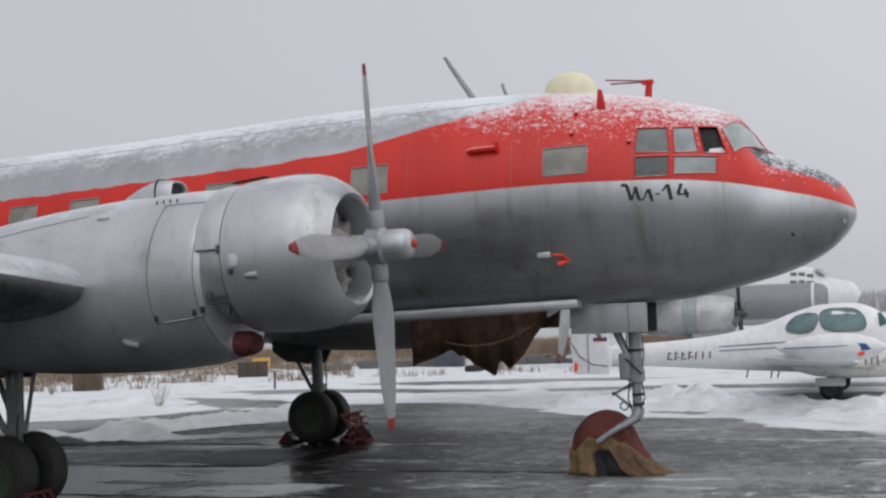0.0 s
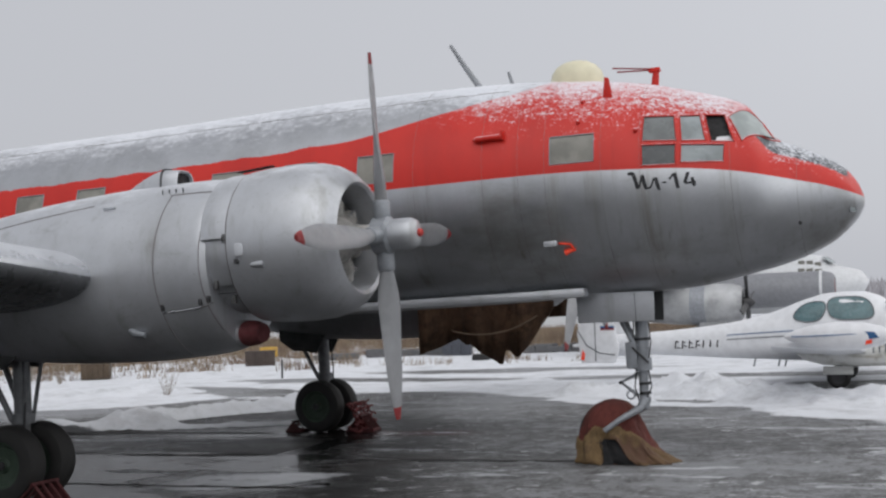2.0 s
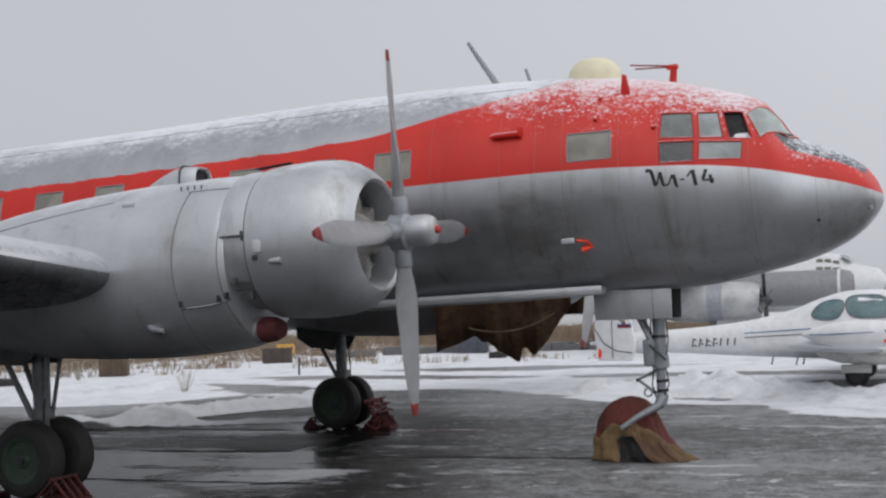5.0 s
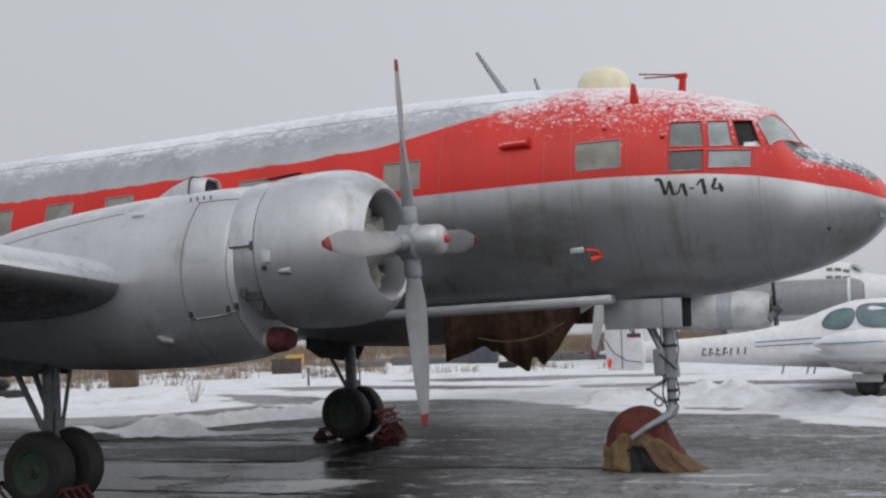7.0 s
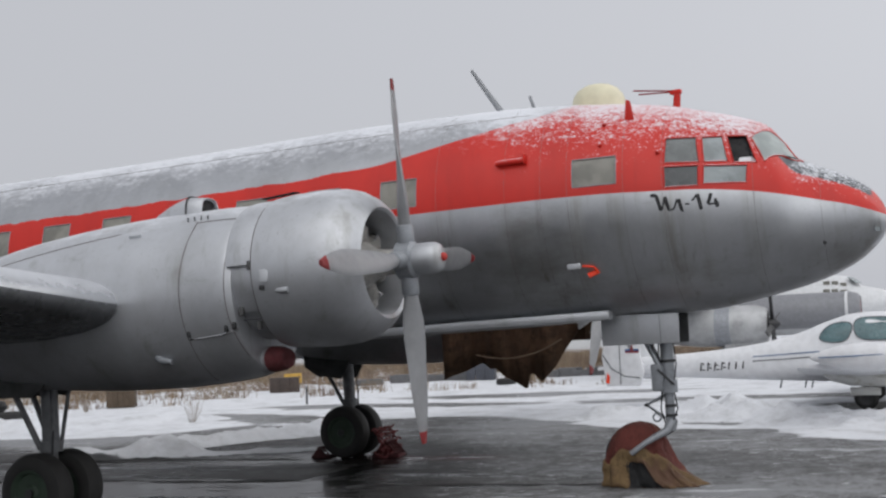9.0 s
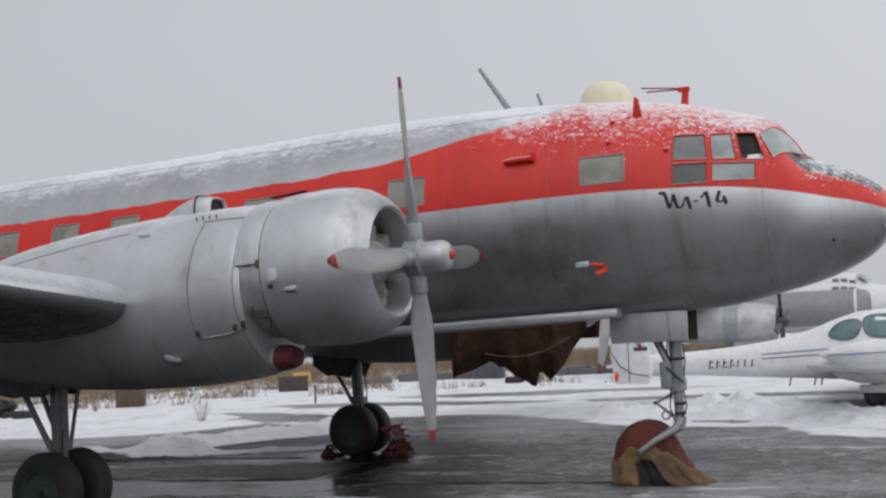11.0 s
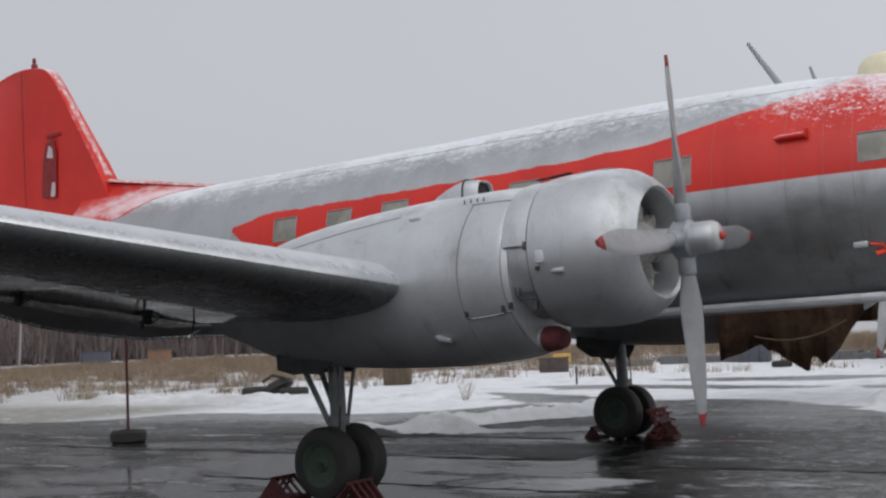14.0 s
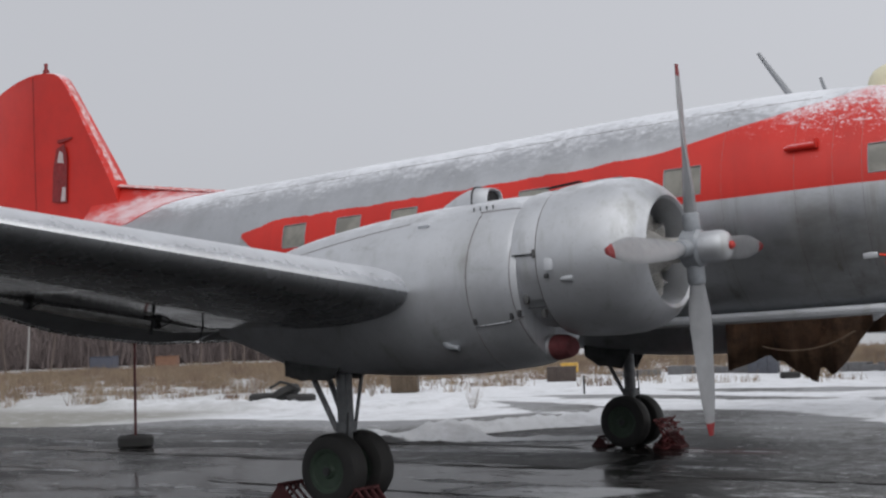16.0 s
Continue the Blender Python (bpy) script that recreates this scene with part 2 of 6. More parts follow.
# ---- mesh helpers ----
def mesh_of(name, bm, material, angle=38):
    for f in bm.faces:
        f.smooth = True
    me = bpy.data.meshes.new(name)
    bmesh.ops.recalc_face_normals(bm, faces=bm.faces)
    bm.to_mesh(me)
    bm.free()
    me.set_sharp_from_angle(angle=radians(angle))
    me.materials.append(material)
    return me


def part(name, bm, material, parent=None, label="", m=None):
    ob = new(name, mesh_of(name, bm, material))
    if parent:
        ob.parent = parent
    if m is not None:
        ob.matrix_basis = m
    if label:
        ob["label"] = label
    return ob


def rings(bm, loops, close=True, caps=(True, True)):
    """Skins rings of points, one after another."""
    rows = [[bm.verts.new(p) for p in loop] for loop in loops]
    n = len(rows[0])
    for a, b in zip(rows, rows[1:]):
        for i in range(n if close else n - 1):
            j = (i + 1) % n
            bm.faces.new((a[i], a[j], b[j], b[i]))
    if close and caps[0]:
        bm.faces.new(rows[0])
    if close and caps[1]:
        bm.faces.new(rows[-1])
    return bm


def turned(profile, n=32, m=None, caps=(True, True), bm=None):
    """A body turned round the x axis from (x, radius) pairs."""
    bm = bm or bmesh.new()
    m = m or Matrix()
    return rings(bm, [[m @ Vector((x, r * math.cos(a), r * math.sin(a))) for a in (2 * math.pi * i / n for i in range(n))] for x, r in profile], caps=caps)


def tube(points, radius, n=10, bm=None):
    """A round bar through points; radius may be a list."""
    bm = bm or bmesh.new()
    pts = [Vector(p) for p in points]
    radii = radius if isinstance(radius, (list, tuple)) else [radius] * len(pts)
    loops, side = [], None
    for i, p in enumerate(pts):
        along = (pts[min(i + 1, len(pts) - 1)] - pts[max(i - 1, 0)]).normalized()
        if side is None:
            side = along.orthogonal().normalized()
        side = (side - along * side.dot(along)).normalized()
        other = along.cross(side)
        loops.append([p + radii[i] * (math.cos(a) * side + math.sin(a) * other) for a in (2 * math.pi * k / n for k in range(n))])
    return rings(bm, loops)


def block(size, m=None, bevel=0.01, bm=None):
    """A box with softened edges, centred on its origin."""
    own = bmesh.new()
    bmesh.ops.create_cube(own, size=1.0, matrix=Matrix.Diagonal((*size, 1)))
    if bevel:
        bmesh.ops.bevel(own, geom=own.edges[:], offset=bevel, segments=2, affect="EDGES", profile=0.6)
    own.transform(m or Matrix())
    if bm is None:
        return own
    me = bpy.data.meshes.new("tmp")
    own.to_mesh(me)
    own.free()
    bm.from_mesh(me)
    bpy.data.meshes.remove(me)
    return bm


def slab(outline, thickness, bevel=0.0):
    """A plate from a flat outline of (x, z), thick along y."""
    bm = bmesh.new()
    rings(bm, [[(x, -thickness / 2, z) for x, z in outline], [(x, thickness / 2, z) for x, z in outline]])
    if bevel:
        bmesh.ops.bevel(bm, geom=bm.edges[:], offset=bevel, segments=2, affect="EDGES", profile=0.6)
    return bm


def curve_at(table, column=1):
    """A smooth function through a table's rows."""
    xs = np.array([row[0] for row in table], float)
    ys = np.array([row[column] for row in table], float)
    d = np.diff(ys) / np.diff(xs)
    slope = np.r_[d[0], [0.0 if a * b <= 0 else 2 * a * b / (a + b) for a, b in zip(d, d[1:])], d[-1]]

    def at(x):
        i = int(np.clip(np.searchsorted(xs, x) - 1, 0, len(xs) - 2))
        h = xs[i + 1] - xs[i]
        t = min(max((x - xs[i]) / h, 0.0), 1.0)
        return float((2 * t**3 - 3 * t**2 + 1) * ys[i] + (t**3 - 2 * t**2 + t) * h * slope[i] + (3 * t**2 - 2 * t**3) * ys[i + 1] + (t**3 - t**2) * h * slope[i + 1])

    return at


def fbm(x, y, z=0.0, octaves=4):
    return noise.fractal(Vector((x, y, z)), 1.0, 2.0, octaves)


def smooth(a, b, v):
    t = min(max((v - a) / (b - a), 0.0), 1.0)
    return t * t * (3 - 2 * t)


# ---- the airliner ----
NOSE_UP = 1.318
airliner = new("airliner")
airliner.matrix_basis = pose(0, 0, 0, 0, -NOSE_UP, 0)
tagged(airliner, "old twin-engine propeller airliner, silver with a red stripe, dusted with snow", "aircraft")

# x along the fuselage, top, bottom, half width
HULL = [
    (-13.3, 4.25, 4.05, 0.08), (-12.9, 4.42, 3.88, 0.2), (-11.7, 4.60, 3.45, 0.45), (-9.7, 4.78, 2.96, 0.78), (-7.8, 4.87, 2.55, 1.06), (-5.8, 4.88, 2.25, 1.28),
    (-3.8, 4.87, 2.07, 1.40), (-0.9, 4.87, 1.98, 1.45), (2.5, 4.90, 1.95, 1.46), (4.55, 4.86, 1.95, 1.45), (5.51, 4.80, 1.965, 1.42), (6.27, 4.71, 1.98, 1.36),
    (6.88, 4.595, 1.985, 1.28), (7.28, 4.48, 2.01, 1.20), (7.69, 4.35, 2.075, 1.09), (7.92, 4.255, 2.12, 1.01), (8.04, 4.17, 2.145, 0.96), (8.16, 4.0, 2.17, 0.91),
    (8.33, 3.75, 2.21, 0.83), (8.59, 3.62, 2.29, 0.70), (8.91, 3.45, 2.44, 0.52), (9.12, 3.29, 2.60, 0.36), (9.235, 3.13, 2.73, 0.23), (9.285, 3.0, 2.82, 0.11), (9.30, 2.93, 2.88, 0.03),
]
hull_top, hull_bottom, hull_wide = curve_at(HULL, 1), curve_at(HULL, 2), curve_at(HULL, 3)
STRIPE_LOW = curve_at([(-4.22, 3.88), (-3.7, 3.54), (-3.1, 3.45), (0, 3.45), (5.4, 3.45), (6.12, 3.44), (6.8, 3.41), (7.28, 3.385), (7.8, 3.325), (8.26, 3.24), (8.63, 3.15), (8.84, 3.10), (9.09, 3.02), (9.35, 2.92)])
STRIPE_HIGH = curve_at([(-4.22, 3.86), (-3.34, 4.03), (-1.4, 4.04), (0.5, 4.07), (2.28, 4.11), (3.11, 4.14), (3.51, 4.20), (3.91, 4.28), (4.2, 4.34), (4.6, 4.42), (4.97, 4.50), (5.35, 4.58), (5.75, 4.78), (6.0, 5.2), (9.4, 5.2)])


def hull_side(x, z, out=0.0):
    """The y of the starboard side at x and z."""
    top, bottom, wide = hull_top(x), hull_bottom(x), hull_wide(x)
    mid, half = (top + bottom) / 2, (top - bottom) / 2
    return -wide * math.sqrt(max(0.0, 1 - ((z - mid) / half) ** 2)) - out


def hull_loop(x, n=72):
    top, bottom, wide = hull_top(x), hull_bottom(x), hull_wide(x)
    mid, half = (top + bottom) / 2, (top - bottom) / 2
    return [Vector((x, wide * math.sin(a), mid + half * math.cos(a))) for a in (2 * math.pi * i / n for i in range(n))]


CABIN_WINDOWS = [(-3.19, 0.47), (-2.08, 0.47), (-1.02, 0.47), (0.09, 0.47), (1.19, 0.47), (2.28, 0.47), (3.34, 0.49)]


def rect(x0, x1, z0, z1):
    return [(x0, z0), (x1, z0), (x1, z1), (x0, z1)]


WINDOWS = [("cabin", rect(x, x + w, 3.55, 3.91)) for x, w in CABIN_WINDOWS] + [("cabin", rect(5.85, 6.37, 3.55, 3.89))]
COCKPIT_WINDOWS = [
    ("quarter", [(6.93, 3.735), (7.325, 3.715), (7.285, 4.035), (6.94, 4.05)]),
    ("side", [(7.375, 3.71), (7.645, 3.695), (7.575, 4.02), (7.345, 4.03)]),
    ("open", [(7.70, 3.675), (7.955, 3.655), (7.84, 4.01), (7.62, 4.02)]),
    ("low", [(6.925, 3.44), (7.305, 3.43), (7.315, 3.675), (6.925, 3.69)]),
    ("low front", [(7.36, 3.445), (7.835, 3.42), (7.85, 3.63), (7.37, 3.665)]),
]


def patch(outline, out, n=6):
    """A four-cornered piece that follows the starboard side of the hull."""
    bm = bmesh.new()
    a, b, c, d = [Vector((x, z)) for x, z in outline]
    rows = []
    for j in range(n + 1):
        row = []
        for i in range(n + 1):
            p = a.lerp(b, i / n).lerp(d.lerp(c, i / n), j / n)
            row.append(bm.verts.new((p.x, hull_side(p.x, p.y, out), p.y)))
        rows.append(row)
    for r, s in zip(rows, rows[1:]):
        for i in range(n):
            bm.faces.new((r[i], r[i + 1], s[i + 1], s[i]))
    return bm


def frame_round(outline, radius, out):
    """A rounded rim that follows an outline on the hull's side."""
    pts = []
    for (x0, z0), (x1, z1) in zip(outline, outline[1:] + outline[:1]):
        for k in range(8):
            x, z = x0 + (x1 - x0) * k / 8, z0 + (z1 - z0) * k / 8
            pts.append((x, hull_side(x, z, out), z))
    return tube(pts + pts[:2], radius, 6)


# where dirty water runs down from the windows: x, half width, strength
RUNS = [(5.86, 0.07, 0.8), (6.36, 0.06, 0.6), (6.95, 0.13, 1.0), (7.30, 0.06, 0.6), (4.1, 0.08, 0.5), (7.85, 0.10, 0.5), (5.0, 0.05, 0.4)]


def build_hull():
    xs = [-13.3 + i * 0.158 for i in range(113)] + [4.6 + i * 0.065 for i in range(40)] + [7.2 + i * 0.05 for i in range(42)]
    xs = sorted(x for x in set(round(v, 3) for v in xs) if x < 9.27) + [9.285, 9.297]
    bm = rings(bmesh.new(), [hull_loop(x) for x in xs])
    body = new("hull_raw", mesh_of("hull_raw", bm, PAINT))
    cut = bmesh.new()
    for kind, outline in WINDOWS + COCKPIT_WINDOWS:
        deep = 0.018 if kind == "cabin" else 0.45 if kind == "open" else 0.022
        x, z = np.mean([p[0] for p in outline]), np.mean([p[1] for p in outline])
        y = hull_side(x, z)
        slope = [hull_side(px, pz) - y for px, pz in outline]
        rings(cut, [[(px, -2.2, pz) for px, pz in outline], [(px, y + s + deep, pz) for (px, pz), s in zip(outline, slope)]])
    cutter = new("cutter", mesh_of("cutter", cut, PAINT))
    mod = body.modifiers.new("cut", "BOOLEAN")
    mod.operation, mod.solver, mod.object = "DIFFERENCE", "EXACT", cutter
    bpy.context.view_layer.update()
    me = bpy.data.meshes.new_from_object(body.evaluated_get(bpy.context.evaluated_depsgraph_get()))
    for ob in (body, cutter):
        bpy.data.objects.remove(ob)
    me.name = "fuselage"
    for p in me.polygons:
        p.use_smooth = True
    me.set_sharp_from_angle(angle=radians(32))
    co = np.empty(len(me.vertices) * 3)
    me.vertices.foreach_get("co", co)
    co = co.reshape(-1, 3)
    for key, values in (
        ("above_lower", [z - (STRIPE_LOW(x) if x > -4.22 else 3.45) for x, y, z in co]),
        ("below_upper", [STRIPE_HIGH(x) - z if x > -4.22 else -1.0 for x, y, z in co]),
        ("runs", [max(much * math.exp(-((x - at) / wide) ** 2) for at, wide, much in RUNS) * smooth(0.02, -0.05, z - STRIPE_LOW(x)) * smooth(2.0, 2.7, z) for x, y, z in co]),
        ("snowy", [smooth(3.6, 2.2, x) for x, y, z in co]),
        ("front", [smooth(4.4, 5.6, x) for x, y, z in co]),
        ("glare_panel", [min(x - 8.14, hull_wide(min(x, 9.29)) * 0.70 - abs(y), (z - (hull_top(min(x, 9.29)) + hull_bottom(min(x, 9.29))) / 2), 9.14 - x) if x > 8.0 else -1.0 for x, y, z in co]),
    ):
        me.attributes.new(key, "FLOAT", "POINT").data.foreach_set("value", np.array(values, np.float32))
    me.materials.clear()
    me.materials.append(PAINT)
    ob = new("fuselage", me)
    ob.parent = airliner
    ob["label"] = "silver riveted fuselage with a red stripe"
    return ob


fuselage = build_hull()
for kind, outline in WINDOWS:
    pane = part("cabin_window", patch(outline, -0.010), BLIND, fuselage, "square window with a drawn grey blind")
    part("window_frame", frame_round(outline, 0.007, -0.001), GREY_METAL, fuselage)
PANES = {"quarter": COCKPIT_MILKY, "side": COCKPIT, "low": COCKPIT_DARK, "low front": COCKPIT}
for kind, outline in COCKPIT_WINDOWS:
    if kind != "open":
        part("cockpit_window", patch(outline, -0.012), PANES[kind], fuselage, "grimy cockpit pane")
    part("window_frame", frame_round(outline, 0.009, 0.0), RED, fuselage)
# Sheet just behind the opening, painted as the cockpit's shade.
part("cockpit_lining", patch([(7.705, 3.68), (7.95, 3.66), (7.838, 4.005), (7.625, 4.015)], -0.055), DARK, fuselage, "near-black sheet for the unlit cockpit behind an open window")
part("paper_sheet", patch([(7.75, 3.685), (7.94, 3.67), (7.90, 3.735), (7.76, 3.73)], -0.05), WHITE, fuselage, "white sheet behind the open window")


def windshield(side):
    """The sloping front panes, which follow the nose's shoulder."""
    bm = bmesh.new()
    rows = []
    n = 8
    for j in range(n + 1):
        row = []
        for i in range(n + 1):
            u, v = i / n, j / n
            x = 7.88 * (1 - u) + 8.19 * u
            lowx = 8.03 + (8.40 - 8.03) * u
            x = x * v + lowx * (1 - v)
            top, bottom, wide = hull_top(x), hull_bottom(x), hull_wide(x)
            mid, half = (top + bottom) / 2, (top - bottom) / 2
            a = (0.97 - 0.82 * u) * v * 0.78 + (1 - v) * (1.06 - 0.80 * u)
            row.append(bm.verts.new((x + 0.003, side * (wide + 0.003) * math.sin(a), mid + (half + 0.004) * math.cos(a))))
        rows.append(row)
    for r, s in zip(rows, rows[1:]):
        for i in range(n):
            bm.faces.new((r[i], r[i + 1], s[i + 1], s[i]))
    edge = [v.co.copy() for v in rows[0]] + [r[-1].co.copy() for r in rows[1:]] + [v.co.copy() for v in rows[-1][-2::-1]] + [r[0].co.copy() for r in rows[-2:0:-1]]
    pane = part("windshield", bm, WINDSCREEN, fuselage, "sloping windscreen pane dusted with snow")
    part("window_frame", tube(edge + edge[:2], 0.009, 6), RED, fuselage)
    return pane


windshield(-1)
windshield(1)
part("wiper", tube([(8.36, -0.40, 3.70), (8.22, -0.52, 3.74), (8.09, -0.60, 3.86)], 0.008, 6), BLACK, fuselage)

# small fittings of the fuselage
part("mast_antenna", tube([(4.58, 0, 4.82), (4.30, 0, 5.27), (4.17, 0, 5.49)], [0.045, 0.032, 0.024], 16), GREY_SMOOTH, fuselage, "raked grey mast antenna")
part("mast_antenna", tube([(4.93, 0.45, 4.74), (4.86, 0.45, 4.98), (4.82, 0.45, 5.12)], [0.03, 0.024, 0.02], 16), GREY_SMOOTH, fuselage, "raked grey mast antenna")
part("dome", turned([(0, 0.345), (0.10, 0.345), (0.18, 0.325), (0.26, 0.265), (0.315, 0.17), (0.335, 0.09), (0.34, 0.02)], 32, pose(5.90, 0, 4.70, 0, -90, 0)), CREAM, fuselage, "cream plastic navigation dome")
part("aerial", tube([(6.90, 0, 4.56), (6.93, 0, 4.78)], [0.05, 0.042], 10), RED, fuselage, "red aerial post with two thin rods")
part("aerial_head", block((0.15, 0.1, 0.06), pose(6.91, 0, 4.79), 0.02), RED, fuselage)
for dy in (-0.09, 0.09):
    part("aerial_rod", tube([(6.90, dy * 0.4, 4.80), (6.40, dy * 1.6, 4.855)], 0.010, 6), RED_RAW, fuselage)
part("vane", slab([(6.42, 4.36), (6.54, 4.36), (6.51, 4.60), (6.46, 4.62)], 0.05, 0.012), RED, fuselage).matrix_basis = pose(0, -0.84, 0)
part("grab_rail", tube([(4.90, hull_side(4.9, 3.97, 0.05), 3.95), (4.96, hull_side(4.96, 3.97, 0.06), 3.955), (5.27, hull_side(5.27, 3.97, 0.06), 3.96)], [0.02, 0.036, 0.036], 10), RED, fuselage, "short red rail on the fuselage side")
part("rail_end", block((0.03, 0.12, 0.12), pose(5.27, hull_side(5.27, 3.97, 0.03), 3.98), 0.008), RED, fuselage)
for x, z in ((6.18, 4.05), (6.20, 4.33), (6.86, 3.88)):
    part("fitting", turned([(0, 0.026), (0.03, 0.024), (0.045, 0.012)], 10, pose(x, hull_side(x, z), z, 0, 0, -90)), RED, fuselage)
part("static_port", block((0.17, 0.05, 0.075), pose(5.74, hull_side(5.74, 2.62, 0.0), 2.62), 0.015), SILVER_BARE, fuselage, "pale plate on the fuselage side")
part("warning_tag", tube([(5.84, hull_side(5.84, 2.60, 0.02), 2.62), (5.98, hull_side(5.98, 2.58, 0.03), 2.60), (6.01, hull_side(6.0, 2.5, 0.04), 2.54), (5.90, hull_side(5.9, 2.5, 0.05), 2.50)], [0.012, 0.014, 0.032, 0.036], 8), ORANGE, fuselage, "bright red warning ribbon")
part("belly_rail", block((3.5, 0.22, 0.12), pose(4.25, -0.62, 2.02), 0.045), SILVER_BARE, fuselage, "long pale strake under the belly")
lamp = part("nose_lamp", block((0.05, 0.10, 0.14), pose(9.155, -0.255, 2.83, 0, 0, -38), 0.015), COCKPIT, fuselage, "small square glazed lamp in the nose")
part("lamp_rim", tube([pose(9.155, -0.255, 2.83, 0, 0, -38) @ Vector((0.026, y, z)) for y, z in ((-0.05, -0.07), (0.05, -0.07), (0.05, 0.07), (-0.05, 0.07), (-0.05, -0.07))], 0.006, 5), GREY_METAL, lamp)
part("nose_port", turned([(0, 0.022), (0.02, 0.02)], 10, pose(8.60, hull_side(8.60, 2.66), 2.66, 0, 0, -100)), DARK_METAL, fuselage)

# faint riveted joints across the skin
for x in (4.1, 5.0, 5.45, 5.78, 6.45, 6.90, 7.9, 8.6):
    pts = []
    for k in range(41):
        a = math.pi * (0.02 + 0.96 * k / 40)
        top, bottom, wide = hull_top(x), hull_bottom(x), hull_wide(x)
        pts.append((x, -(wide - 0.0012) * math.sin(a), (top + bottom) / 2 + (top - bottom - 0.0024) / 2 * math.cos(a)))
    part("skin_joint", tube(pts, 0.0024, 4), GREY_METAL if x < 4 else RIVET, fuselage)
part("skin_joint", tube([(x, hull_side(x, 4.62, -0.001), 4.62) for x in np.linspace(-5, 5.2, 60)], 0.004, 4), RIVET, fuselage)


# brush strokes of each letter: x and z of their bends, and the half width
TYPE_MARK = (
    ("И", [(6.755, 3.345), (6.79, 3.362), (6.825, 3.355), (6.848, 3.26), (6.868, 3.165)], 0.023),
    ("И", [(6.868, 3.165), (6.885, 3.19), (6.915, 3.30), (6.925, 3.335)], 0.012),
    ("И", [(6.922, 3.338), (6.940, 3.25), (6.958, 3.172), (6.975, 3.178)], 0.023),
    ("л", [(6.968, 3.183), (6.998, 3.165), (7.02, 3.185), (7.062, 3.297)], 0.012),
    ("л", [(7.072, 3.297), (7.088, 3.22), (7.104, 3.152), (7.122, 3.160)], 0.023),
    ("-", [(7.135, 3.226), (7.205, 3.222)], 0.011),
    ("1", [(7.218, 3.248), (7.255, 3.285), (7.286, 3.334)], 0.012),
    ("1", [(7.288, 3.335), (7.305, 3.24), (7.320, 3.135)], 0.023),
    ("4", [(7.442, 3.332), (7.420, 3.26), (7.390, 3.196)], 0.020),
    ("4", [(7.390, 3.196), (7.46, 3.200), (7.530, 3.204)], 0.013),
    ("4", [(7.476, 3.268), (7.490, 3.21), (7.503, 3.150)], 0.021),
)


def letters_on_hull():
    """The type mark, brushed on round the nose."""
    for sign, bends, half in TYPE_MARK:
        pts = []
        for (x0, z0), (x1, z1) in zip(bends, bends[1:]):
            n = max(3, int(math.hypot(x1 - x0, z1 - z0) / 0.012))
            pts += [Vector((x0 + (x1 - x0) * k / n, z0 + (z1 - z0) * k / n)) for k in range(n)]
        pts.append(Vector(bends[-1]))
        pts = [(pts[max(0, k - 2)] + pts[max(0, k - 1)] + p + pts[min(len(pts) - 1, k + 1)] + pts[min(len(pts) - 1, k + 2)]) / 5 for k, p in enumerate(pts)]
        bm = bmesh.new()
        left, right = [], []
        for k, p in enumerate(pts):
            way = (pts[min(k + 1, len(pts) - 1)] - pts[max(k - 1, 0)]).normalized()
            w = half * (0.92 + 0.16 * fbm(p.x * 30, p.y * 30)) * (0.75 if k in (0, len(pts) - 1) else 1.0)
            for row, turn in ((left, 1), (right, -1)):
                q = p + turn * w * Vector((-way.y, way.x))
                row.append(bm.verts.new((q.x, hull_side(q.x, q.y, 0.003), q.y)))
        for k in range(len(pts) - 1):
            bm.faces.new((left[k], right[k], right[k + 1], left[k + 1]))
        part("type_mark", bm, BLACK, fuselage, "black brush stroke of the painted type mark Ил-14")


letters_on_hull()


FADED_WHITE = plain("faded_white", (0.50, 0.42, 0.42), 0.7)


